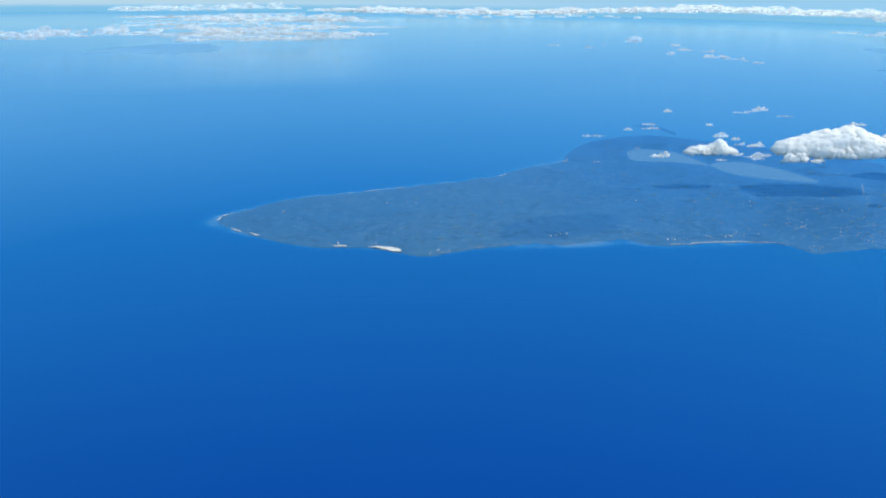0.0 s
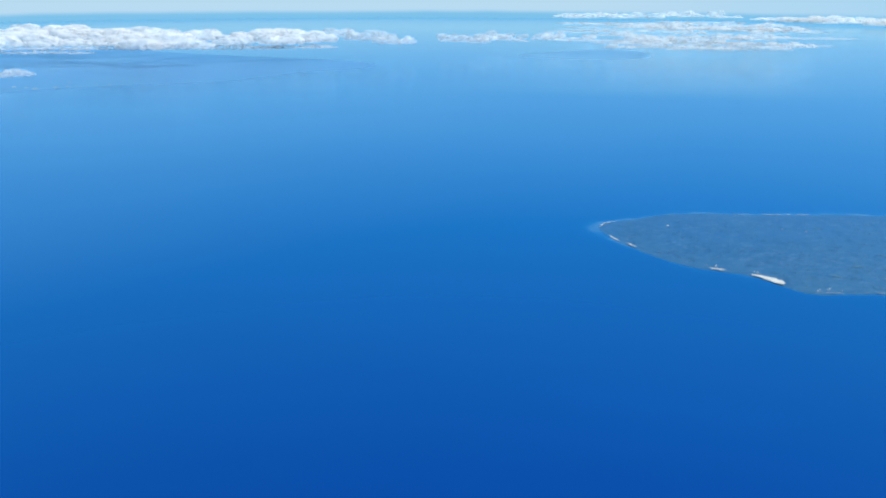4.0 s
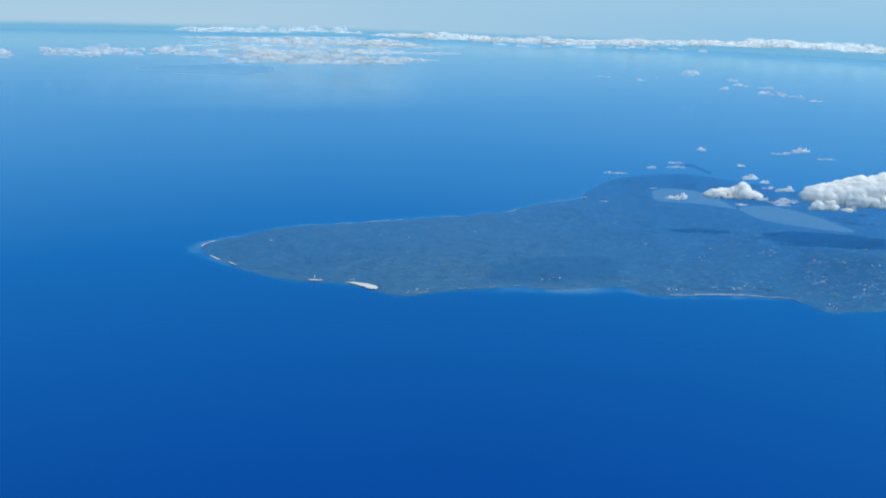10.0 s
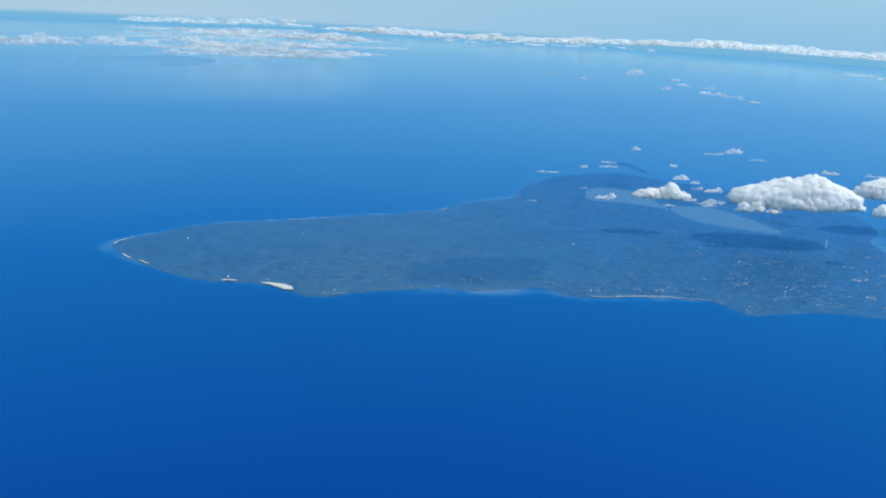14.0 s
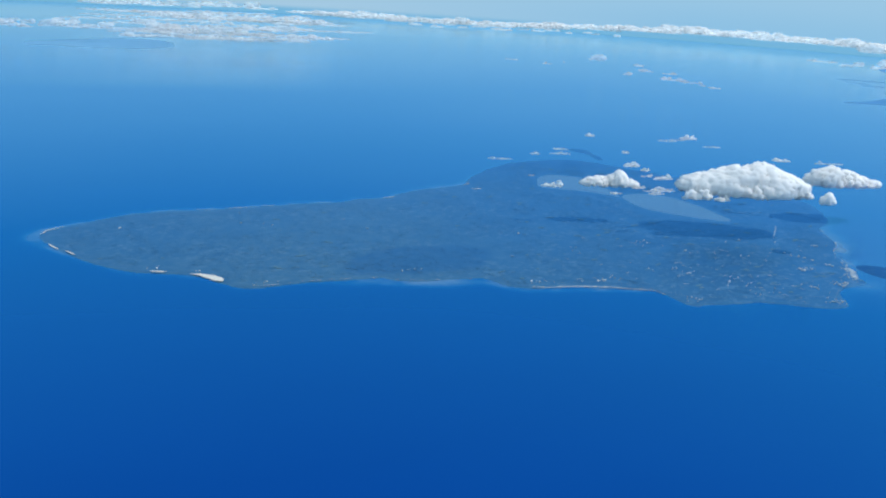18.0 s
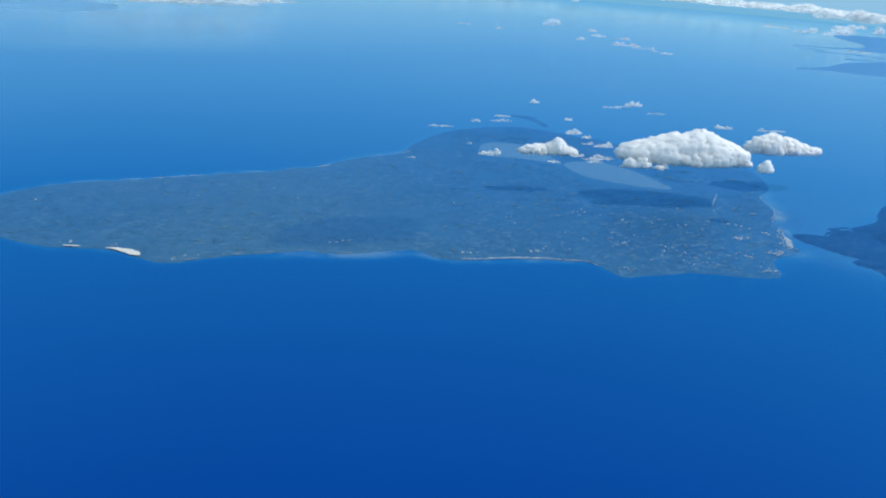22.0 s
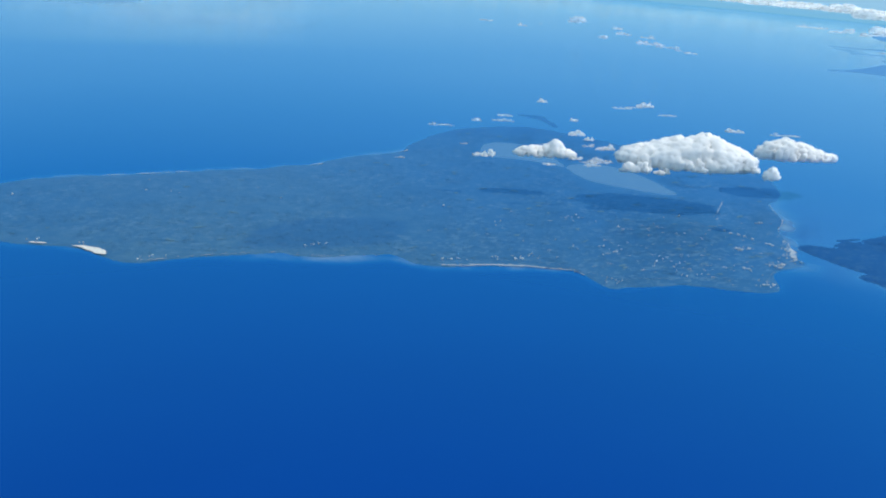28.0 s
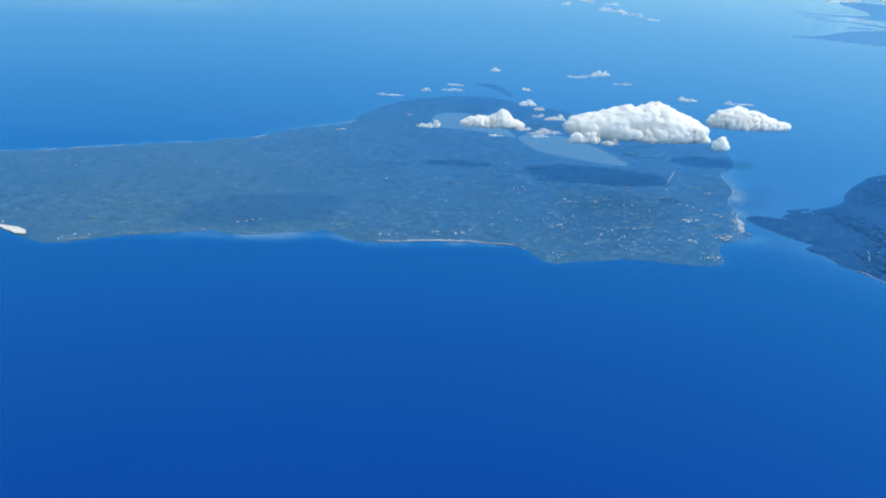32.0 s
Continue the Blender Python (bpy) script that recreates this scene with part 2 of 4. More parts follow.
DIM_PATCH = land_material("dim_patch", (0.10, 0.27, 0.46), (0.105, 0.275, 0.465), (0.11, 0.28, 0.47), (0.12, 0.29, 0.47), 0.97, (0.47, 0.78, 1.0))
FAR_WOOD = land_material("hazed_far_woodland", (0.03, 0.10, 0.22), (0.04, 0.12, 0.25), (0.055, 0.14, 0.26), (0.09, 0.17, 0.27), 0.88, (0.28, 0.62, 0.95))
SAND = plain_material("beach_sand", (0.56, 0.55, 0.51), (0.72, 0.70, 0.65), 0.4, 0.9)
# haze blue is mixed into the colours from here down to the roofs
PALE_SAND = plain_material("hazed_sand", (0.24, 0.31, 0.38), (0.37, 0.43, 0.49), 0.4, 0.9)
EARTH = plain_material("bare_earth", (0.17, 0.21, 0.23), (0.27, 0.30, 0.31), 0.3, 0.9, 0.6)
CORAL = plain_material("coral_gravel", (0.30, 0.33, 0.37), (0.44, 0.45, 0.47), 0.3, 0.9, 0.6)
WALLS = plain_material("whitewashed_wall", (0.46, 0.54, 0.60), (0.58, 0.65, 0.69), 1.5, 0.8)
TIN = plain_material("sheet_metal_roof", (0.50, 0.58, 0.63), (0.64, 0.70, 0.73), 1.2, 0.5)
RUST = plain_material("rusted_roof", (0.20, 0.25, 0.29), (0.28, 0.33, 0.36), 1.2, 0.7)
CLOUD = cloud_material("cumulus_white", (0.996, 0.957, 0.912), 1.0, 30.0, 0.0, 0.15)
BANK_CLOUD = cloud_material("bank_cloud", (0.955, 0.94, 0.93), 0.80, 40.0, 0.035, 0.35)
VEIL = cloud_material("cloud_veil", (0.95, 0.96, 0.97), 0.40, 12.0)
WISP = cloud_material("thin_cloud", (0.985, 0.98, 0.97), 0.55, 3.0, 0.22, 0.6)
PUFF = cloud_material("small_cumulus", (0.99, 0.975, 0.955), 0.80, 6.0, 0.2, 0.5)
FAR_CLOUD = cloud_material("far_cloud", (0.98, 0.978, 0.975), 0.52, 34.0, 0.035, 0.55)
RIM_CLOUD = cloud_material("rim_cloud", (0.992, 0.988, 0.985), 0.72, 140.0, 0.03, 0.65)


# ---- geometry helpers ----
def lattice(ix, iy, seed):
    v = (ix * 374761393 + iy * 668265263 + seed * 974711) & 0x7FFFFFFF
    v = ((v ^ (v >> 13)) * 1274126177) & 0x7FFFFFFF
    return ((v ^ (v >> 16)) & 0xFFFF) / 32767.5 - 1


def fbm(x, y, size, octaves=4, seed=0):
    """Smooth fractal noise in -1..1 over the plan, size metres across."""
    total, gain = 0, 1.0
    for o in range(octaves):
        u, v = x / size * 2 ** o, y / size * 2 ** o
        ix, iy = np.floor(u).astype(np.int64), np.floor(v).astype(np.int64)
        fu, fv = u - ix, v - iy
        fu, fv = fu * fu * (3 - 2 * fu), fv * fv * (3 - 2 * fv)
        a, b = lattice(ix, iy, seed + o), lattice(ix + 1, iy, seed + o)
        c, d = lattice(ix, iy + 1, seed + o), lattice(ix + 1, iy + 1, seed + o)
        total = total + gain * ((a * (1 - fu) + b * fu) * (1 - fv) + (c * (1 - fu) + d * fu) * fv)
        gain *= 0.5
    return total / 1.9


def between(f, a, b):
    return np.array(a) * (1 - f[..., None]) + np.array(b) * f[..., None]


def smooth(v):
    v = np.clip(v, 0, 1)
    return v * v * (3 - 2 * v)


def smooth_loop(points, steps=5):
    """A closed Catmull-Rom curve through the plan's corners."""
    p = np.array(points, float)
    a, b, c, d = np.roll(p, 1, 0), p, np.roll(p, -1, 0), np.roll(p, -2, 0)
    out = []
    for k in range(steps):
        t = k / steps
        out.append(0.5 * (2 * b + (c - a) * t + (2 * a - 5 * b + 4 * c - d) * t * t + (3 * b - a - 3 * c + d) * t ** 3))
    return np.stack(out, 1).reshape(-1, 2)


def shore_distance(x, y, loop):
    """Metres inland (positive) or offshore (negative) of a closed shoreline."""
    best, inside = np.full(x.shape, 1e9), np.zeros(x.shape, bool)
    for (ax, ay), (bx, by) in zip(loop, np.roll(loop, -1, 0)):
        dx, dy = bx - ax, by - ay
        t = np.clip(((x - ax) * dx + (y - ay) * dy) / (dx * dx + dy * dy + 1e-9), 0, 1)
        best = np.minimum(best, (x - ax - t * dx) ** 2 + (y - ay - t * dy) ** 2)
        if dy:
            cross = ((ay > y) != (by > y)) & (x < dx * (y - ay) / dy + ax)
            inside ^= cross
    return np.where(inside, 1, -1) * np.sqrt(best)


def mesh_object(name, verts, faces, mat, smooth=True, parent=None):
    me = bpy.data.meshes.new(name)
    me.from_pydata(np.asarray(verts).tolist(), [], np.asarray(faces).tolist() if not isinstance(faces, list) else faces)
    me.materials.append(mat)
    if smooth:
        me.polygons.foreach_set("use_smooth", [True] * len(me.polygons))
    me.update()
    ob = new(name, me)
    ob.parent = parent
    return ob


def grid_faces(nx, ny, keep=None):
    i = np.arange((nx - 1) * (ny - 1))
    a = (i // (nx - 1)) * nx + i % (nx - 1)
    f = np.stack([a, a + 1, a + nx + 1, a + nx], 1)
    return f if keep is None else f[keep[f].any(1)]


def part(name, verts, faces, mat, parent, label="", smooth=False):
    ob = mesh_object(name, verts, faces, mat, smooth, parent)
    return tagged(ob, label) if label else ob


# ---- the plan: shorelines, in metres ----
SOUTH = [(92, 863), (102, 834), (121, 803), (135, 782), (153, 765), (171, 750), (201, 741), (218, 731), (236, 713), (246, 702),
         (259, 697), (291, 701), (338, 702), (366, 703), (376, 695), (399, 688), (444, 686), (456, 683), (468, 662), (489, 653),
         (513, 651), (557, 642), (590, 628), (594, 617), (600, 590), (621, 588), (678, 581), (698, 570), (719, 560), (738, 560)]
EAST = [(749, 574), (758, 590), (776, 599), (808, 607), (812, 620), (823, 634), (826, 646), (836, 662), (841, 677), (850, 694),
        (873, 711), (883, 727), (898, 762), (910, 775), (931, 788), (957, 817), (976, 855), (982, 890), (962, 935), (925, 985),
        (884, 1032), (861, 1068), (834, 1099), (807, 1134)]
NORTH = [(768, 1148), (710, 1140), (668, 1125), (629, 1092), (594, 1056), (567, 1018), (540, 1006), (508, 998), (467, 978), (455, 963),
         (415, 960), (386, 948), (343, 950), (323, 944), (263, 937), (206, 935), (174, 928), (152, 919), (132, 903), (118, 896), (103, 886), (95, 874)]
ISLAND = smooth_loop(SOUTH + EAST + NORTH)
LAGOON_NORTH = smooth_loop([(661, 992), (686, 1043), (717, 1050), (747, 1024), (746, 970), (740, 933), (728, 945), (700, 969)])
LAGOON_SOUTH = smooth_loop([(745, 935), (778, 943), (806, 925), (818, 880), (816, 815), (786, 828), (758, 855), (740, 884)])
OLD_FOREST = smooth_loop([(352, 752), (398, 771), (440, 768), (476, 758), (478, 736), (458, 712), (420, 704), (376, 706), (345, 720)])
ISLET = smooth_loop([(814, 1228), (848, 1216), (846, 1195), (842, 1150), (834, 1147), (836, 1180), (830, 1205)])
NEIGHBOUR = smooth_loop([(833, 642), (847, 651), (875, 640), (898, 656), (914, 646), (923, 656), (969, 667), (1010, 699), (1052, 722), (1089, 741),
                         (1160, 745), (1300, 730), (1400, 640), (1350, 520), (1200, 440), (1000, 420), (900, 450), (860, 480), (848, 515), (840, 535),
                         (840, 556), (836, 572), (852, 579), (842, 598), (838, 615)])
FAR_EAST = smooth_loop([(1900, 1778), (1960, 1752), (2010, 1715), (2090, 1650), (2300, 1570), (2700, 1600), (2900, 1800), (2800, 1905), (2420, 1915), (2230, 1885), (2080, 1812), (1990, 1780)])
FAR_CAPE = smooth_loop([(2560, 2236), (2640, 2255), (2760, 2330), (3000, 2700), (3300, 2500), (3100, 2100), (2900, 1930), (2640, 1925), (2700, 2000), (2660, 2090), (2590, 2150)])
FAR_SPITS = [[(2390, 2302), (2450, 2262), (2520, 2225), (2600, 2215), (2600, 2250), (2520, 2245), (2440, 2290)],
             [(2360, 2215), (2400, 2170), (2412, 2176), (2370, 2222)],
             [(2330, 2130), (2400, 2085), (2440, 2045), (2452, 1985), (2480, 1990), (2460, 2060), (2410, 2105)],
             [(2295, 1960), (2350, 1935), (2370, 1945), (2310, 1975)]]
FAR_WEST = smooth_loop([(-1095, 1703), (-1013, 1778), (-868, 1877), (-682, 1977), (-559, 2170), (-449, 2266), (-480, 2434), (-900, 2550),
                        (-1450, 2700), (-2200, 2500), (-2000, 1800), (-1500, 1450)])
FAR_MIDDLE = smooth_loop([(-40, 2690), (60, 2650), (150, 2612), (260, 2610), (330, 2680), (345, 2800), (300, 2900), (180, 2900), (60, 2800)])


# ---- the sea: one sheet to the horizon ----
def inland(x, y):
    """Metres inland on the main island, with a ragged shore."""
    d = shore_distance(x, y, ISLAND)
    return d + 2.6 * fbm(x, y, 22, 4, 3) + 1.2 * fbm(x, y, 6, 2, 9)


def build_sea():
    radii = np.concatenate([np.linspace(0, 450, 10), np.arange(456, 1320, 5.0), np.geomspace(1325, 4930, 60)])
    angles = np.radians(np.concatenate([np.arange(24, 102, 0.3), np.arange(102, 130, 1.0), np.arange(130, 384, 3.0)]))
    r, a = np.meshgrid(radii, angles)
    x, y = 150 + r * np.cos(a), 30 + r * np.sin(a)
    near = (r > 440) & (r < 1500) & (a < radians(101))
    shoal = np.zeros(x.shape)
    off = -shore_distance(x[near], y[near], ISLAND) + 4 * fbm(x[near], y[near], 30, 3, 21)
    xn, yn = x[near], y[near]
    flat = 5.0 + 2.5 * fbm(xn, yn, 60, 2, 5)
    for cx, cy, rx, ry, extra in ((425, 683, 36, 18, 19), (370, 694, 44, 16, 16), (530, 645, 50, 14, 7), (95, 865, 40, 34, 8), (895, 735, 46, 60, 15), (800, 592, 44, 26, 18), (850, 675, 26, 26, 8), (540, 1010, 40, 14, 8), (340, 950, 120, 14, 4)):
        flat = flat + extra * np.exp(-((xn - cx) / rx) ** 2 - ((yn - cy) / ry) ** 2)
    reef = 0.42 + 0.26 * np.exp(-((xn - 408) / 66) ** 2 - ((yn - 680) / 26) ** 2) + 0.30 * np.exp(-((xn - 540) / 60) ** 2 - ((yn - 640) / 20) ** 2)
    reef = reef + 0.30 * np.exp(-((xn - 95) / 70) ** 2 - ((yn - 860) / 70) ** 2) + 0.44 * np.exp(-((xn - 880) / 60) ** 2 - ((yn - 720) / 70) ** 2) + 0.12 * np.exp(-((xn - 800) / 50) ** 2 - ((yn - 595) / 30) ** 2) - 0.36 * np.exp(-((xn - 680) / 90) ** 2 - ((yn - 575) / 40) ** 2)
    reef = reef + 0.30 * np.clip((yn - 880) / 60, 0, 1) * np.clip((620 - xn) / 60, 0, 1)
    s = reef / (1 + np.exp((off - flat) / (0.3 * flat))) * (1 + 0.35 * fbm(xn, yn, 35, 2, 12))
    off2 = -shore_distance(xn, yn, NEIGHBOUR) + 5 * fbm(xn, yn, 40, 3, 8)
    s = np.maximum(s, 0.46 * np.exp(-np.maximum(off2, 0) / 16))
    shoal[near] = np.clip(s * (0.85 + 0.45 * fbm(xn, yn, 14, 3, 2)), 0, 1)
    ny, nx = x.shape
    verts = np.stack([x, y, np.zeros_like(x)], 2).reshape(-1, 3)
    ring = np.concatenate([np.arange(ny), [0]])
    j, i = np.meshgrid(np.arange(ny), np.arange(nx - 1), indexing="ij")
    f = np.stack([ring[j] * nx + i, ring[j] * nx + i + 1, ring[j + 1] * nx + i + 1, ring[j + 1] * nx + i], 2).reshape(-1, 4)
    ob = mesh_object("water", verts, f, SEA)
    layer = ob.data.attributes.new("shoal", "FLOAT", "POINT")
    layer.data.foreach_set("value", shoal.ravel().astype(np.float32))
    # haze painted into the water: a pale patch far to the north, then paler with distance
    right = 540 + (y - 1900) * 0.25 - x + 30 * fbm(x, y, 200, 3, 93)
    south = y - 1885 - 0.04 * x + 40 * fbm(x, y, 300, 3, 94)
    haze_milky = 0.26 * smooth(0.5 + right / 220) * smooth(0.5 + south / 200) * np.clip((x + 260) / 600, 0, 1) * np.clip((3500 - y) / 900, 0, 1)
    haze_milky = haze_milky + 0.10 * np.clip(0.5 + south / 160, 0, 1) * np.clip((1500 - x) / 800, 0, 1) * np.clip((x + 300) / 600, 0, 1)
    haze_milky = haze_milky + 0.10 * np.exp(-((x + 700) / 500) ** 2 - ((y - 1450) / 420) ** 2)
    haze_milky = np.maximum(haze_milky * 0.5, 0) + np.maximum(haze_milky * 0.5, 1.0 * np.clip((np.hypot(x - 150, y - 30) - 800 + 120 * fbm(x, y, 500, 3, 91)) / 3100, 0, 1) ** 0.9)
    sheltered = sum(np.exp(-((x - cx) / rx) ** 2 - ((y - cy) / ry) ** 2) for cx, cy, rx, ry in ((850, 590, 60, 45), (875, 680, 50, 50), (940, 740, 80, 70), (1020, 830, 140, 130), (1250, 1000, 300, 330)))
    haze_milky = np.maximum(haze_milky, 0.15 * np.clip(sheltered + 0.2 * fbm(x, y, 60, 3, 92) * (sheltered > 0.1), 0, 1))
    layer = ob.data.attributes.new("haze_calm", "FLOAT", "POINT")
    layer.data.foreach_set("value", haze_milky.ravel().astype(np.float32))
    return tagged(ob, "deep blue open sea, paler over reefs along the shores", "sea", kind="structure")


build_sea()


# ---- land ----
def land_height(x, y):
    d = inland(x, y)
    up = 0.8 * (1 - np.exp(-np.maximum(d, 0) / 4)) + 4.4 * (1 - np.exp(-np.maximum(d, 0) / 100))
    z = np.where(d > 0, up * (1 + 0.25 * fbm(x, y, 90, 3, 14)) + 0.5 * fbm(x, y, 9, 3, 6) * np.clip(d / 10, 0, 1), d * 0.35)
    for loop in (LAGOON_NORTH, LAGOON_SOUTH):
        w = -shore_distance(x, y, loop) + 2.5 * fbm(x, y, 20, 3, 31)
        bank = 1.0 + (z - 1.0) * smooth(w / 45)
        z = np.where(w < 0, 1.0 + 0.25 * w, np.where((w < 45) & (z > 1.0), bank, z))
    return z


XS, YS = np.arange(84, 992, 2.6), np.arange(550, 1156, 2.6)
RELIEF = land_height(*np.meshgrid(XS, YS))


def ground(x, y):
    """The island's height, read off its relief."""
    u, v = (np.asarray(x, float) - XS[0]) / 2.6, (np.asarray(y, float) - YS[0]) / 2.6
    i, j = np.clip(u.astype(int), 0, len(XS) - 2), np.clip(v.astype(int), 0, len(YS) - 2)
    fu, fv = np.clip(u - i, 0, 1), np.clip(v - j, 0, 1)
    low = RELIEF[j, i] * (1 - fu) + RELIEF[j, i + 1] * fu
    return low * (1 - fv) + (RELIEF[j + 1, i] * (1 - fu) + RELIEF[j + 1, i + 1] * fu) * fv


def height_at(x, y):
    return float(ground(x, y))


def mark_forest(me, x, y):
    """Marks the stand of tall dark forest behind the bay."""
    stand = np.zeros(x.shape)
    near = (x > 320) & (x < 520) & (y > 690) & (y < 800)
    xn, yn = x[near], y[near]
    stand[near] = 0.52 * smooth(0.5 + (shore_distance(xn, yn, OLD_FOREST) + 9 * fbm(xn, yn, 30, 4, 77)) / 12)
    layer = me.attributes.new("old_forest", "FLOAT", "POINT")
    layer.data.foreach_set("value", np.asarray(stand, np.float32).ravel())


def build_main_island():
    x, y = np.meshgrid(XS, YS)
    z = RELIEF
    keep = (z > -0.6).ravel()
    ob = tagged(new("island"), "low green forested island with pale beaches in blue sea", "island")
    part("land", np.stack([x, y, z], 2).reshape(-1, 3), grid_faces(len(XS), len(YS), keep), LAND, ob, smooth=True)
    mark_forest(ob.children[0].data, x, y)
    for loop in (LAGOON_NORTH, LAGOON_SOUTH):
        middle = loop.mean(0)
        rim = middle + (loop - middle) * 1.04
        n = len(rim)
        v = [(*middle, 0.9)] + [(px, py, 0.9) for px, py in rim]
        part("lagoon", v, [(0, 1 + k, 1 + (k + 1) % n) for k in range(n)], LAGOON, ob, "pale grey-blue lagoon water")
    return ob


island = build_main_island()


def landmass(name, label, loop, step, rough, peak, mat, seed):
    lo, hi = loop.min(0) - 4 * step, loop.max(0) + 4 * step
    xs, ys = np.arange(lo[0], hi[0], step), np.arange(lo[1], hi[1], step)
    x, y = np.meshgrid(xs, ys)
    d = shore_distance(x, y, loop) + rough * fbm(x, y, rough * 9, 5, seed)
    z = np.where(d > 0, peak * (1 - np.exp(-np.maximum(d, 0) / (peak * 9))) * (1 + 0.4 * fbm(x, y, rough * 25, 4, seed + 4)) + 0.3, np.maximum(d * 0.02, -0.5))
    ob = mesh_object(name, np.stack([x, y, z], 2).reshape(-1, 3), grid_faces(len(xs), len(ys), (d > -step).ravel()), mat)
    return tagged(ob, label, "island" if "island" in name or "islet" in name else "coast")


landmass("neighbour_island", "dark green wooded island across a narrow strait", NEIGHBOUR, 2.4, 3.4, 2.2, MANGROVE, 40)
SPITS = [[(876, 646), (886, 651), (901, 653), (903, 651), (889, 648), (878, 644)], [(892, 659), (902, 660), (918, 660), (919, 657), (904, 656), (893, 656)],
         [(902, 648), (914, 653), (915, 650), (904, 645)]]
for k, spit in enumerate(SPITS):
    landmass("mangrove_islet", "narrow dark mangrove islet in the strait", smooth_loop(spit), 0.8, 0.7, 0.9, MANGROVE, 80 + k)
landmass("islet", "thin dark wooded islet off the island's far shore", ISLET, 2.5, 1.5, 2.0, LAND, 41)
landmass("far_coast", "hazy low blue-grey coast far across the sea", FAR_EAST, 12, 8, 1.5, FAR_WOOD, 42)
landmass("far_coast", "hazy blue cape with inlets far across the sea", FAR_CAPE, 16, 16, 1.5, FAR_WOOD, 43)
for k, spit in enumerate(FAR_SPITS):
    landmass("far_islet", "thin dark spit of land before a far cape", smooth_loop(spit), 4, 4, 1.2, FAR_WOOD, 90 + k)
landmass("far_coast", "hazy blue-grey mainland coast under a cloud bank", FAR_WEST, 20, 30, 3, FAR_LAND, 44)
# low sheet that draws a dim blue smudge on the far water
landmass("far_coast", "dim blue smudge on the far sea below streaky clouds", FAR_MIDDLE, 16, 45, 0.5, DIM_PATCH, 45)


# ---- clouds ----
def ball_template(levels):
    bm = bmesh.new()
    bmesh.ops.create_icosphere(bm, subdivisions=levels, radius=1)
    v = np.array([tuple(p.co) for p in bm.verts])
    f = np.array([[p.index for p in q.verts] for q in bm.faces])
    bm.free()
    return v, f


BALL2 = ball_template(2)


def billow_texture(name, size):
    t = bpy.data.textures.new(name, "CLOUDS")
    t.noise_scale, t.noise_depth, t.noise_basis = size, 4, "BLENDER_ORIGINAL"
    return t


BIG_BILLOW, SMALL_BILLOW, TINY_BILLOW, FAR_BILLOW = billow_texture("big_billow", 6.0), billow_texture("small_billow", 2.6), billow_texture("tiny_billow", 1.1), billow_texture("far_billow", 13.0)


def largest_piece(me):
    """Drops the crumbs and the hidden hollows of a merged mesh."""
    n = len(me.vertices)
    edges = np.empty(len(me.edges) * 2, np.int64)
    me.edges.foreach_get("vertices", edges)
    a, b = edges[0::2], edges[1::2]
    mark = np.arange(n)
    while True:
        low = np.minimum(mark[a], mark[b])
        nxt = mark.copy()
        np.minimum.at(nxt, a, low)
        np.minimum.at(nxt, b, low)
        nxt = nxt[nxt]
        if (nxt == mark).all():
            break
        mark = nxt
    best = np.bincount(mark, minlength=n).argmax()
    bm = bmesh.new()
    bm.from_mesh(me)
    bmesh.ops.delete(bm, geom=[v for v, k in zip(list(bm.verts), mark) if k != best], context="VERTS")
    bm.to_mesh(me)
    bm.free()
    me.polygons.foreach_set("use_smooth", [True] * len(me.polygons))
    return me


def soft_shaded(me, rounds):
    """Light spreads inside a cloud: its shading follows the broad forms, while its outline stays torn."""
    n = len(me.vertices)
    edges = np.empty(len(me.edges) * 2, np.int64)
    me.edges.foreach_get("vertices", edges)
    a, b = edges[0::2], edges[1::2]
    out = np.empty(n * 3)
    me.vertices.foreach_get("normal", out)
    out = out.reshape(-1, 3)
    for k in range(rounds):
        total = out.copy()
        for axis in range(3):
            total[:, axis] += np.bincount(a, out[b, axis], n) + np.bincount(b, out[a, axis], n)
        out = total / np.maximum(np.linalg.norm(total, axis=1, keepdims=True), 1e-9)
    me.normals_split_custom_set_from_vertices(out.tolist())
    return me


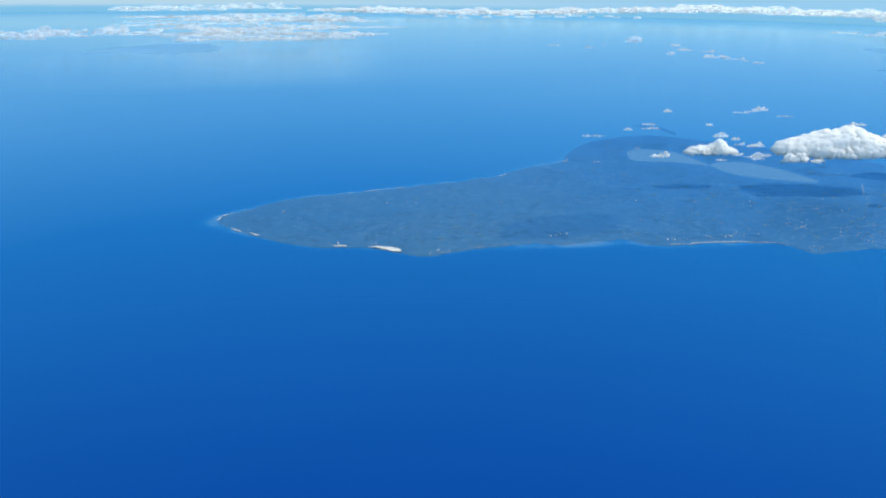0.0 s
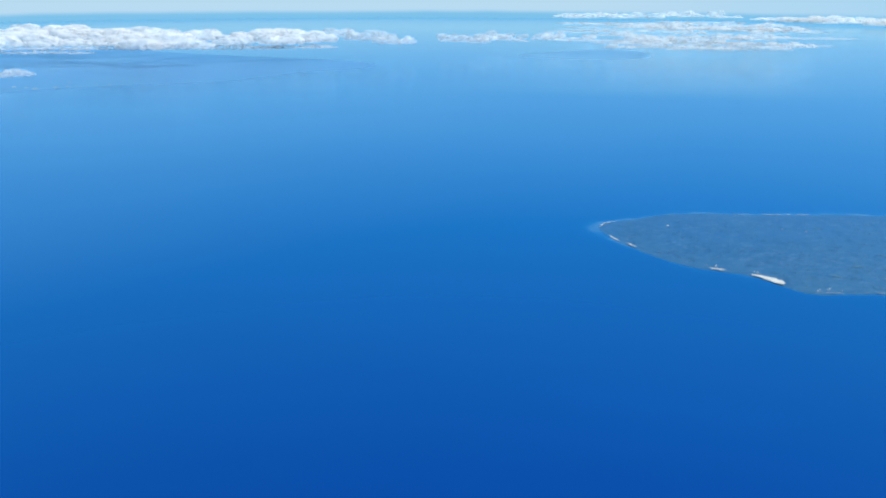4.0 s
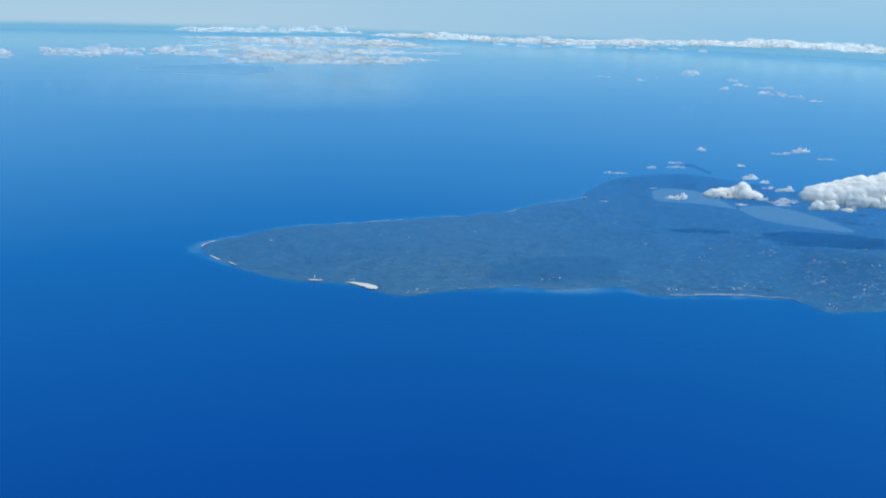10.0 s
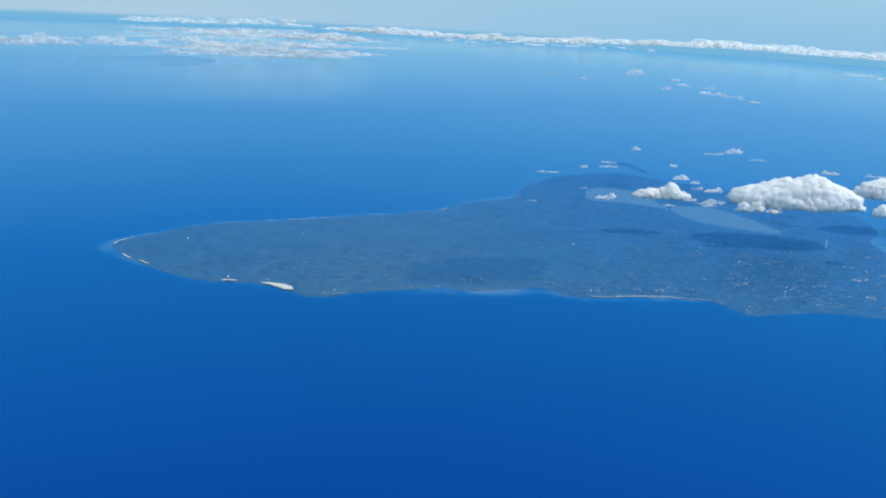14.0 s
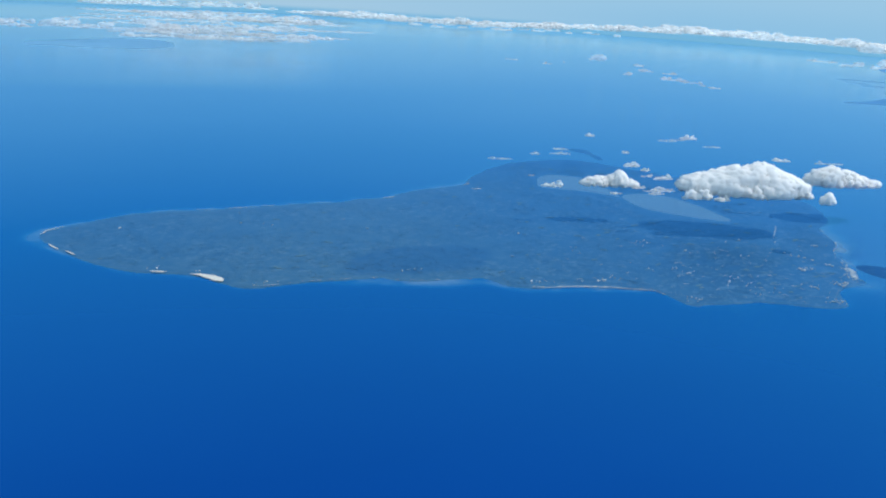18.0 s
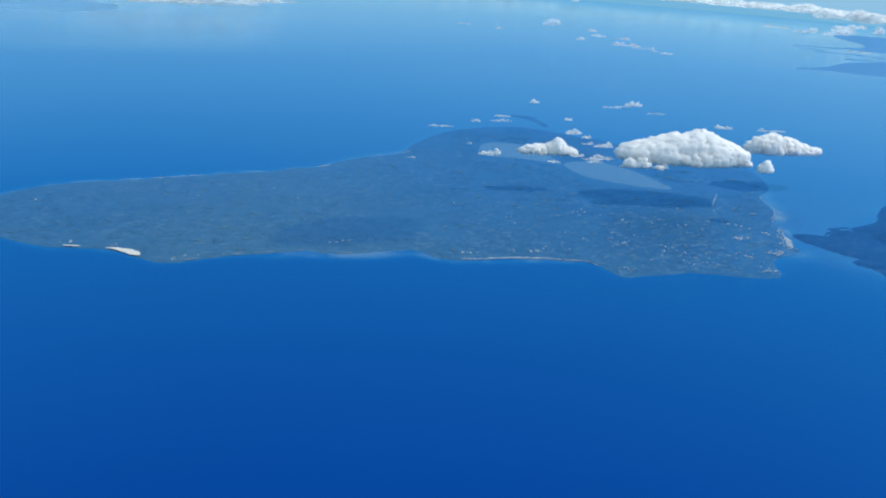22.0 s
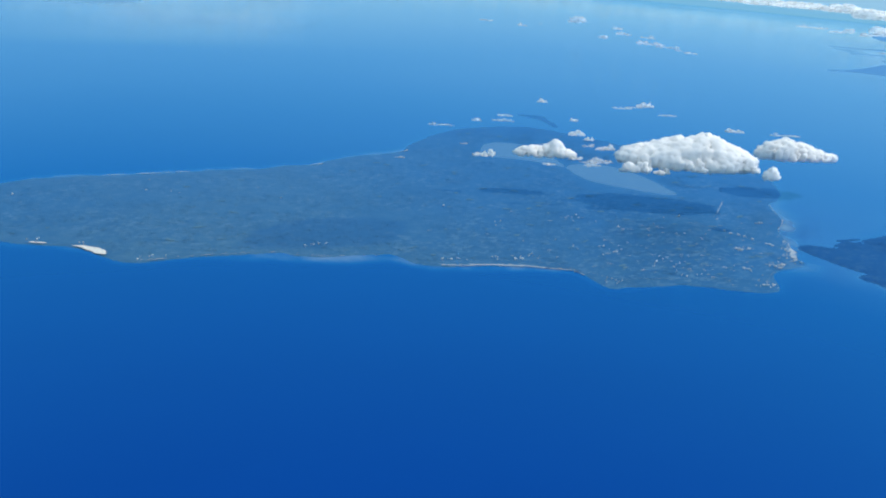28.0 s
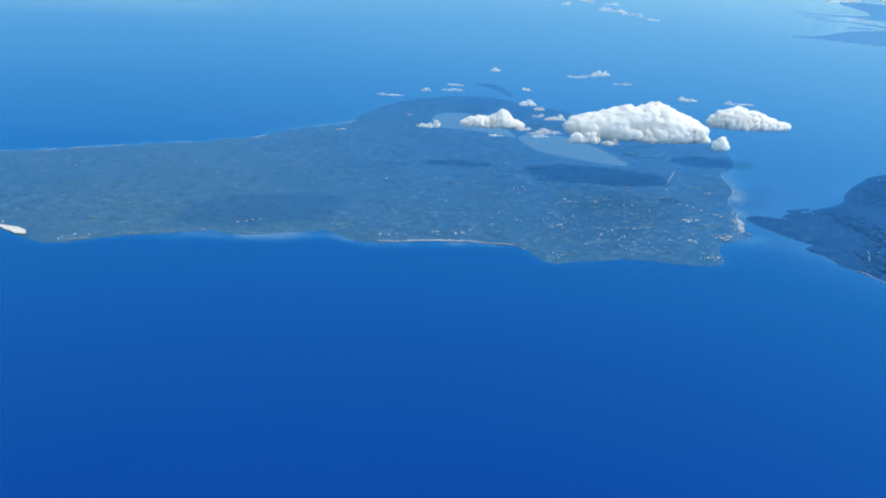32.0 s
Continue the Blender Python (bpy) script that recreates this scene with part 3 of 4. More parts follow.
def cloud(label, x, y, base, length, width, height, turn=0.0, puffs=12, mat=None, seed=0, fine=True, group="", crest=None):
    """A cumulus: towers of puffs on a ragged flat base, merged and roughened. crest: its heights from end to end."""
    rnd = random.Random(seed * 7919 + 13)
    if crest is None:
        crest = [0.25] + [rnd.uniform(0.35, 1.0) for k in range(4 if fine else 6)] + [0.25]
        crest[rnd.randrange(1, len(crest) - 1)] = 1.0
    ends = [2 * k / (len(crest) - 1) - 1 for k in range(len(crest))]
    lump = (0.06, 0.17) if height > 15 else (0.08, 0.20) if height > 9 else (0.10, 0.26)
    spread = 1.0 if fine and mat is not WISP else 1.9 if fine else 2.4
    tv, tf = BALL2
    verts, faces, count = [], [], 0
    for k in range(puffs):
        u = rnd.uniform(-1, 1)
        v = rnd.uniform(-1, 1) * math.sqrt(max(0.08, 1 - u * u))
        tall = float(np.interp(u, ends, crest)) * (1 - v * v * 0.88) * (rnd.uniform(0.35, 1.0) if k % 3 else 1.0)
        r = height * rnd.uniform(*lump) * (0.6 + 0.55 * tall) if fine else height * (0.2 + 0.36 * tall) * rnd.uniform(0.3, 0.62)
        r = min(r, width * 0.4)
        flat = rnd.uniform(0.7, 0.98)
        up = max(r * flat * 0.5, height * tall - r * flat)
        p = tv * (r * rnd.uniform(1.0, 1.5) * spread, r * rnd.uniform(0.9, 1.3), r * flat) + (u * length * 0.5, v * width * 0.5, up)
        floor = rnd.uniform(-0.12, 0.10) * height
        p[:, 2] = np.where(p[:, 2] < floor, floor + 0.4 * (p[:, 2] - floor), p[:, 2])
        verts.append(p)
        faces.append(tf + count)
        count += len(tv)
        if up > r * 0.8:
            p = tv * (r * 1.25, r * 1.15, max(up * 0.62, r * 0.5)) + (u * length * 0.5, v * width * 0.5, up * 0.5)
            p[:, 2] = np.maximum(p[:, 2], 0.1 * p[:, 2])
            verts.append(p)
            faces.append(tf + count)
            count += len(tv)
    for k in range(3):
        p = tv * (length * 0.22, width * 0.24, height * (0.16 if fine else 0.12)) + ((k - 1) * length * 0.24, 0, height * 0.12)
        verts.append(p)
        faces.append(tf + count)
        count += len(tv)
    ob = mesh_object("cumulus_cloud", np.concatenate(verts), np.concatenate(faces), mat or CLOUD)
    ob.matrix_world = pose(x, y, base, 0, 0, turn)
    if mat is not VEIL:
        voxel = max(0.35, min(0.6, height / 18)) if fine else max(1.2, height / 19)
        mod = ob.modifiers.new("merge", "REMESH")
        mod.mode, mod.voxel_size, mod.use_smooth_shade = "VOXEL", voxel, True
        mod = ob.modifiers.new("soften", "SMOOTH")
        mod.factor, mod.iterations = 0.5, 8 if fine else 1
        big, small = (BIG_BILLOW, SMALL_BILLOW) if fine else (FAR_BILLOW, BIG_BILLOW)
        for tex, strength in ((big, min(5.0, height * 0.22)), (small, min(2.0, height * 0.13)), (BIG_BILLOW if not fine else TINY_BILLOW, min(0.8, height * 0.06))):
            mod = ob.modifiers.new("billow", "DISPLACE")
            mod.texture, mod.strength, mod.mid_level, mod.texture_coords = tex, strength, 0.45, "GLOBAL"
        merged = bpy.data.meshes.new_from_object(ob.evaluated_get(bpy.context.evaluated_depsgraph_get()))
        ob.modifiers.clear()
        ob.data = soft_shaded(largest_piece(merged), 12 if fine else 6)
    return tagged(ob, label, "cloud", group)


HEAP = "bright white cumulus cloud heaped over the island"
cloud("large bright white cumulus cloud with flat grey base", 788, 772, 47, 138, 62, 33, -17, 800, seed=1, crest=(0.25, 0.5, 0.62, 0.8, 0.92, 1.0, 0.8, 0.6, 0.35))
cloud(HEAP, 656, 826, 44, 62, 22, 17, -15, 260, seed=2, crest=(0.2, 0.5, 0.6, 0.6, 1.0, 0.5, 0.3))
cloud("long white cumulus cloud over the strait", 957, 803, 43, 96, 40, 22, -10, 380, seed=7, crest=(0.3, 0.8, 1.0, 0.85, 0.6, 0.4, 0.15))
cloud("small round white cumulus puff over the strait", 825, 689, 54, 14, 12, 12, 0, 70, seed=4, crest=(0.55, 0.9, 1.0, 0.7, 0.4))
for k, (x, y, z, a, b, c) in enumerate([(724, 762, 43, 32, 12, 11), (748, 752, 43, 18, 9, 6), (838, 741, 46, 34, 14, 13)]):
    cloud("low white cumulus lobe under a larger cloud", x, y, z, a, b, c, -12, 40, seed=14 + k, group="low lobes of the large cloud")
SMALL = [(743, 919, 42, 18, 10, 7), (741, 887, 44, 12, 8, 4), (739, 848, 43, 22, 11, 6), (643, 789, 44, 14, 7, 3), (593, 835, 42, 24, 9, 6.5),
         (917, 863, 58, 24, 9, 5), (918, 1053, 48, 24, 12, 7), (788, 1101, 44, 15, 8, 5), (774, 984, 44, 10, 6, 4), (684, 812, 43, 15, 8, 5)]
for k, (x, y, z, a, b, c) in enumerate(SMALL):
    cloud("small white cumulus puff drifting over the island", x, y, z, a, b, c, -12, 34, PUFF, 20 + k, group="small clouds over the island")
THIN = [(619, 1029, 29, 34, 8, 2.5), (648, 990, 43, 12, 6, 3), (680, 985, 44, 28, 8, 3), (693, 1008, 45, 20, 6, 2.5),
        (878, 1046, 47, 30, 8, 2.5), (898, 1048, 48, 30, 6, 1.5), (920, 1001, 47, 26, 6, 2), (501, 824, 44, 14, 4, 1.2), (725, 858, 44, 14, 6, 2.5),
        (979, 850, 56, 40, 9, 3), (684, 778, 45, 16, 6, 3), (700, 790, 45, 24, 8, 4), (690, 794, 44, 20, 7, 3), (585, 872, 45, 10, 4, 1.2), (830, 770, 50, 30, 9, 5)]
for k, (x, y, z, a, b, c) in enumerate(THIN):
    cloud("thin ragged white cloud wisp", x, y, z, a, b * 1.3, c * 1.3, -12, 26, WISP, 40 + k, group="thin clouds near the island")
AWAY = [(1133, 2122, 36, 6), (1194, 2033, 28, 6), (1261, 2100, 40, 5), (1424, 2179, 40, 20), (1463, 2040, 20, 10), (1303, 1835, 18, 8),
        (1412, 1921, 40, 9), (1444, 1870, 36, 7), (1373, 1744, 70, 10), (1386, 1697, 48, 9), (1386, 1651, 24, 5), (1386, 1615, 24, 9),
        (2382, 2360, 110, 10), (2360, 2226, 50, 10), (2062, 1720, 60, 10)]
for k, (x, y, a, c) in enumerate(AWAY):
    cloud("small white cloud far out over the sea", x, y, 48, a, a * 0.5, c, -35, 14, FAR_CLOUD, 60 + k, False, "clouds over the open sea")


def cloud_bank(label, group, start, end, spread, count, length, height, seed, mat=None):
    """Clouds strewn along a line; start and end hold x, y and the base's height."""
    rnd = random.Random(seed)
    for k in range(count):
        t = (k + rnd.uniform(0.1, 0.9)) / count
        x, y, z = (a + (b - a) * t for a, b in zip(start, end))
        across = rnd.uniform(-1, 1) * spread
        dx, dy = end[0] - start[0], end[1] - start[1]
        n = math.hypot(dx, dy) or 1
        a = rnd.uniform(*length)
        cloud(label, x - dy / n * across, y + dx / n * across, z + rnd.uniform(-5, 5), a, a * rnd.uniform(0.3, 0.5), rnd.uniform(*height),
              math.degrees(math.atan2(dy, dx)) + rnd.uniform(-12, 12), 110, mat or FAR_CLOUD, seed * 100 + k, False, group)


BANK = "white cumulus bank low over the far coast"
cloud_bank(BANK, "western cloud bank", (-1560, 2220, 52), (-930, 2420, 54), 220, 15, (110, 230), (20, 44), 3, BANK_CLOUD)
cloud_bank(BANK, "western cloud bank", (-850, 2400, 56), (-620, 2480, 54), 90, 8, (70, 150), (16, 34), 4, BANK_CLOUD)
cloud_bank(BANK, "western cloud bank", (-590, 2560, 52), (-400, 2620, 50), 110, 10, (30, 90), (9, 26), 5)
cloud_bank(BANK, "western cloud bank", (-300, 2660, 46), (-20, 2640, 46), 80, 9, (24, 80), (7, 24), 6)
cloud_bank(BANK, "western cloud bank", (-1080, 1660, 44), (-1010, 1690, 44), 10, 2, (40, 60), (12, 18), 7)
STREAK = "thin streaky white cloud layer near the horizon"
cloud_bank(STREAK, "streaky clouds", (150, 2560, 46), (730, 2560, 46), 110, 24, (30, 110), (4, 11), 8)
cloud_bank(STREAK, "streaky clouds", (250, 2950, 48), (760, 2950, 48), 220, 30, (35, 130), (5, 14), 9)
cloud_bank(STREAK, "streaky clouds", (330, 3400, 48), (850, 3400, 48), 220, 20, (40, 150), (6, 15), 10)
cloud_bank(STREAK, "streaky clouds", (100, 4250, 34), (860, 4290, 42), 60, 18, (40, 160), (9, 26), 11)
cloud_bank(STREAK, "streaky clouds", (-150, 2700, 46), (130, 2850, 46), 130, 12, (30, 90), (6, 20), 12)
VEILED = "thin pale cloud veil near the horizon"
cloud_bank(VEILED, "cloud veils", (220, 3000, 44), (800, 3000, 44), 330, 9, (300, 520), (5, 9), 21, VEIL)
cloud_bank(VEILED, "cloud veils", (-1450, 2150, 42), (-600, 2400, 42), 90, 6, (240, 420), (6, 10), 23, VEIL)


cloud_bank(VEILED, "cloud veils", (180, 2640, 42), (720, 2680, 42), 160, 8, (220, 420), (4, 8), 25, VEIL)
cloud_bank(VEILED, "cloud veils", (150, 3400, 46), (820, 3450, 46), 260, 8, (260, 480), (5, 9), 26, VEIL)
cloud_bank("white cumulus heaped over the far eastern cape", "eastern cape clouds", (2380, 2200, 48), (2850, 2340, 48), 70, 9, (30, 90), (10, 24), 31)
cloud_bank("white cumulus heaped over the far eastern cape", "eastern cape clouds", (3120, 2900, 46), (3500, 2780, 50), 90, 10, (60, 170), (22, 52), 32, BANK_CLOUD)


def haze_backdrop(name, label, radius, up, veil):
    """A glowing, see-through sheet added as haze along the sea's rim. veil: thickness and colour at each height and
    bearing.
    """
    m = bpy.data.materials.new("horizon_haze")
    m.use_nodes = True
    n, l = m.node_tree.nodes, m.node_tree.links
    n.remove(n["Principled BSDF"])
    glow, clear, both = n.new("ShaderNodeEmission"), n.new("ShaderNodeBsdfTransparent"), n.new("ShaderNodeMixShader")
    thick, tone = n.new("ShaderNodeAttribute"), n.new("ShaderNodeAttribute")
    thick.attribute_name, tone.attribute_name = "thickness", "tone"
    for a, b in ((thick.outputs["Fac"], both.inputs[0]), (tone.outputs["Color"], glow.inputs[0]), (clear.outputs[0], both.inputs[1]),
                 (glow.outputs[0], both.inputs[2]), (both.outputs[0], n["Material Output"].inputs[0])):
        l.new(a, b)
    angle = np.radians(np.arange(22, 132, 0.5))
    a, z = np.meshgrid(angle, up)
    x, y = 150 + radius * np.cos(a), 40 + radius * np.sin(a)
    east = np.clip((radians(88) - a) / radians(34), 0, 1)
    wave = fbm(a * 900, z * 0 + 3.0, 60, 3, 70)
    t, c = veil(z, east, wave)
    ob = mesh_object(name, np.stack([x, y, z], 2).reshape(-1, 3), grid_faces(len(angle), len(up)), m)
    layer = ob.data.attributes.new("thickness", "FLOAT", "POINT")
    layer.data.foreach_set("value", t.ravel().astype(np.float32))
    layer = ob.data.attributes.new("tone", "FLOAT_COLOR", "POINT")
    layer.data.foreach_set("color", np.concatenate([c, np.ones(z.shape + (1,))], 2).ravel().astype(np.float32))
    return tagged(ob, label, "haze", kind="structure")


def rim_haze(z, east, wave):
    """Far water blue painted at the foot, then pale grey haze glow that thins into the sky."""
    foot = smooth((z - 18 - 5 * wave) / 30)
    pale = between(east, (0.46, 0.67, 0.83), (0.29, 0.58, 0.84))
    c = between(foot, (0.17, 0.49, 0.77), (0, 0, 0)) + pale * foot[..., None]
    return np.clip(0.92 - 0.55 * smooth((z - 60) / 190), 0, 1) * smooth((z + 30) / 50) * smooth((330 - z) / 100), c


# self-lit sheet in place of real haze, hiding the sea's hard edge
haze_backdrop("backdrop", "pale haze lying along the sea's horizon", 4740, np.linspace(-30, 330, 49), rim_haze)
RIM = "long white cloud band along the horizon"
cloud_bank(RIM, "horizon clouds", (1030, 4350, 20), (2000, 4040, 24), 60, 30, (50, 220), (10, 32), 13, RIM_CLOUD)
cloud_bank(RIM, "horizon clouds", (2000, 4040, 24), (2780, 3580, 58), 50, 26, (60, 240), (12, 34), 14, RIM_CLOUD)
cloud_bank(RIM, "horizon clouds", (2780, 3580, 56), (3700, 2500, 58), 50, 28, (60, 240), (12, 36), 15, RIM_CLOUD)
cloud_bank(RIM, "horizon clouds", (1300, 3480, 44), (2200, 3330, 44), 60, 14, (30, 90), (6, 13), 16)


# ---- shore details ----
def strip(name, label, points, width, mat, lift, parent, ragged=0.25, seed=1, taper=0.0, floor=ground):
    """A ribbon of sand or earth laid on the ground along a line."""
    p = np.array(points, float)
    seg = np.concatenate([[0], np.cumsum(np.hypot(*np.diff(p, axis=0).T))])
    n = max(3, int(seg[-1] / 1.5))
    s = np.linspace(0, seg[-1], n)
    x, y = np.interp(s, seg, p[:, 0]), np.interp(s, seg, p[:, 1])
    tx, ty = np.gradient(x), np.gradient(y)
    norm = np.hypot(tx, ty)
    nx, ny = -ty / norm, tx / norm
    w = width * 0.5 * np.minimum(1, 0.25 + 4 * np.minimum(s, seg[-1] - s) / seg[-1])
    w = w * (1 + taper * (2 * s / seg[-1] - 1))
    rows = []
    for side in (-1, -0.4, 0.4, 1):
        off = side * w * (1 + ragged * fbm(s + 50 * side, s * 0 + 7.0, 5, 3, seed))
        px, py = x + nx * off, y + ny * off
        rows.append(np.stack([px, py, np.maximum(floor(px, py), 0.02) + lift], 1))
    return part(name, np.concatenate(rows), grid_faces(n, 4), mat, parent, label)


def broken_beach(label, points, width, pieces, seed, floor=ground, parent=None):
    """A beach in short stretches with gaps where trees reach the water."""
    rnd = random.Random(seed)
    p = np.array(points, float)
    run = np.concatenate([[0], np.cumsum(np.hypot(*np.diff(p, axis=0).T))])
    cuts = sorted(rnd.uniform(0, run[-1]) for k in range(pieces * 2))
    for a, b in zip(cuts[0::2], cuts[1::2]):
        at = np.linspace(a, max(b, a + 3), 5)
        side = rnd.uniform(-0.4, 0.4)
        line = np.stack([np.interp(at, run, p[:, 0]) + side, np.interp(at, run, p[:, 1]) + side], 1)
        strip("beach", label, line, width * rnd.uniform(0.5, 1.3), PALE_SAND, 0.4, parent or island, 0.6, seed + int(a), 0.0, floor)


strip("beach", "broad cream sand beach", [(213, 738), (220, 735), (229, 727), (237, 716)], 5.4, SAND, 0.5, island, 0.3, 2, 0.75)
strip("beach", "narrow cream sand beach", [(182, 750), (188, 748), (195, 746)], 1.7, SAND, 0.5, island, 0.5, 3)
strip("beach", "narrow cream sand beach", [(101, 839), (105, 831), (110, 822)], 1.2, SAND, 0.5, island, 0.3, 4)
strip("beach", "narrow cream sand beach", [(116, 816), (120, 809), (124, 803)], 1.2, SAND, 0.5, island, 0.3, 5)
strip("beach", "narrow cream sand beach", [(93, 870), (97, 879), (103, 886), (112, 892)], 1.4, SAND, 0.4, island, 0.4, 6)
broken_beach("thin pale sand beach", [(258, 699), (268, 700), (278, 701), (290, 703)], 0.62, 4, 8)
strip("beach", "long grey sand beach along the bay", [(486, 655), (500, 652.5), (515, 652), (530, 649.5), (557, 642.5), (575, 635), (590, 628.5), (595, 618)], 1.4, PALE_SAND, 0.4, island, 0.9, 50)
broken_beach("long grey-cream sand beach along the bay", [(484, 656), (500, 653), (515, 653)], 1.40, 7, 10)
broken_beach("grey-cream sand beach along the bay", [(524, 651), (540, 648), (557, 643), (575, 636), (590, 629), (595, 618)], 1.90, 9, 20)
broken_beach("thin pale sand beach", [(296, 704), (320, 704), (344, 703.5), (366, 703)], 0.55, 6, 40)
broken_beach("thin pale sand beach behind a reef flat", [(376, 695.5), (399, 688.5), (430, 687), (456, 683.5)], 0.6, 6, 43)
broken_beach("grey sand beach along the strait", [(886, 728), (880, 722), (872, 712), (858, 700)], 1.12, 4, 11)
strip("beach", "pale sand beach on the northern shore", [(445, 962), (452, 964), (462, 968)], 1.6, PALE_SAND, 0.4, island, 0.4, 12)
strip("beach", "pale sand beach on the northern shore", [(564, 1012), (570, 1014), (576, 1022)], 1.8, PALE_SAND, 0.4, island, 0.4, 13)
broken_beach("thin pale sand beach on the northern shore", [(225, 937), (255, 938), (290, 941), (325, 946)], 1.25, 6, 14)
broken_beach("pale sand beach scalloped along the strait", [(903, 770), (897, 757), (890, 745), (884, 729)], 0.88, 4, 30)
broken_beach("pale sand beach scalloped along the strait", [(859, 702), (851, 693), (845, 685)], 1.25, 4, 31)
broken_beach("pale sand beach by the harbour town", [(840, 668), (836, 658), (835, 648), (828, 636)], 0.62, 4, 32)
strip("airstrip", "pale coral airstrip cut through the forest", [(810, 738), (852, 782)], 0.9, CORAL, 0.4, island, 0.1, 7)
strip("road", "pale unpaved road across the island", [(735, 775), (758, 748), (771, 722), (779, 699), (792, 675), (810, 655), (822, 646)], 0.28, EARTH, 0.4, island, 0.2, 16)
strip("road", "pale unpaved road along the southern shore", [(492, 662), (540, 657), (580, 644), (612, 604), (650, 598), (700, 590), (742, 578), (775, 606), (806, 618)], 0.2, EARTH, 0.4, island, 0.2, 17)


# ---- clearings and plots among the trees ----
def clearing(x, y, a, b, turn, mat, seed):
    n = 14
    t = np.arange(n) * 2 * np.pi / n
    wob = 1 + 0.35 * fbm(np.cos(t) * 3 + seed * 11.7, np.sin(t) * 3, 2.2, 2, seed)
    px, py = a * np.cos(t) * wob, b * np.sin(t) * wob
    c, s_ = math.cos(turn), math.sin(turn)
    qx, qy = np.concatenate([[x], x + px * c - py * s_]), np.concatenate([[y], y + px * s_ + py * c])
    z = ground(qx, qy) + 0.28
    return part("clearing", np.stack([qx, qy, z], 1), [(0, 1 + k, 1 + (k + 1) % n) for k in range(n)], mat, island)


# bluish body and gloss put haze into the plots' colour
PLOT = plain_material("dry_grass", (0.055, 0.120, 0.175), (0.085, 0.155, 0.205), 0.25, 0.9, 0.62)
spots = random.Random(5)
made = 0
while made < 130:
    x, y = spots.uniform(100, 970), spots.uniform(570, 1120)
    p = np.array([x]), np.array([y])
    busy = 0.35 + 0.65 * min(1, max(0, (x - 420) / 300))
    if shore_distance(*p, ISLAND)[0] < 10 or min(-shore_distance(*p, k)[0] for k in (LAGOON_NORTH, LAGOON_SOUTH)) < 10 or spots.random() > busy:
        continue
    clearing(x, y, spots.uniform(1.5, 5.5), spots.uniform(0.5, 1.8), spots.uniform(-0.6, 0.4), PLOT, made)
    made += 1


# ---- buildings ----
def building(w, d, h, roof_mat, label):
    """A low block with a gabled roof."""
    ob = tagged(new("building"), label, "building", "island buildings")
    x, y, e = w / 2, d / 2, 0.12
    v = [(sx * x, sy * y, z) for z in (-0.6, h) for sx, sy in ((-1, -1), (1, -1), (1, 1), (-1, 1))] + [(-x, 0, h * 1.5), (x, 0, h * 1.5)]
    part("wall", v, [(0, 1, 5, 4), (1, 2, 6, 5), (2, 3, 7, 6), (3, 0, 4, 7), (4, 7, 8), (5, 9, 6)], WALLS, ob)
    for side in (-1, 1):
        r = [(-x - e, side * (y + e), h * 0.92), (x + e, side * (y + e), h * 0.92), (x + e, 0, h * 1.5 + 0.03), (-x - e, 0, h * 1.5 + 0.03)]
        r += [(a, b, c + 0.06) for a, b, c in r]
        part("roof_slope", r, [(3, 2, 1, 0), (4, 5, 6, 7), (0, 1, 5, 4), (1, 2, 6, 5), (2, 3, 7, 6), (3, 0, 4, 7)], roof_mat, ob)
    return ob


KINDS = [building(0.7, 0.45, 0.2, TIN, "small white house with a pale metal roof"), building(1.3, 0.5, 0.22, TIN, "long white building with a pale metal roof"),
         building(0.7, 0.5, 0.2, RUST, "small white house with a rust-brown roof"), building(1.9, 0.7, 0.3, TIN, "large white hall with a bright metal roof")]
TOWN = [(823, 641, 9, 9, 70), (832, 652, 5, 9, 34), (810, 624, 10, 7, 26), (804, 615, 10, 8, 16), (782, 608, 12, 4, 14), (837, 669, 5, 6, 6), (747, 607, 10, 5, 6), (735, 572, 12, 6, 7), (768, 646, 9, 4, 8), (845, 711, 8, 3, 4), (740, 572, 14, 8, 12), (782, 610, 12, 6, 8), (770, 647, 14, 5, 9), (676, 626, 14, 14, 12),
        (610, 598, 16, 7, 10), (645, 660, 12, 6, 6), (553, 660, 28, 6, 18), (500, 664, 12, 5, 6), (573, 735, 6, 12, 4), (654, 743, 8, 6, 5), (700, 600, 30, 10, 7),
        (395, 713, 14, 2, 6), (192, 755, 6, 4, 4), (222, 743, 6, 3, 4), (268, 704, 14, 3, 5), (300, 860, 60, 40, 6), (620, 690, 60, 40, 10), (745, 690, 40, 40, 10)]
for x, y, a, b, turn in ((822, 640, 10, 4.0, 0.9), (832, 653, 9, 3.0, 1.05), (812, 628, 7, 3.0, 0.9), (806, 618, 6, 1.4, 0.6), (783, 609, 6, 1.0, 0.1)):
    clearing(x, y, a, b, turn, CORAL, int(x))
flecks = random.Random(23)
made = 0
while made < 110:
    x, y = flecks.gauss(700, 95), flecks.gauss(640, 52)
    if shore_distance(np.array([x]), np.array([y]), ISLAND)[0] < 8:
        continue
    clearing(x, y, flecks.uniform(0.8, 2.6), flecks.uniform(0.3, 0.8), flecks.uniform(-0.7, 0.2), flecks.choice((CORAL, EARTH, EARTH)), 300 + made)
    made += 1
folk = random.Random(11)
first = set()
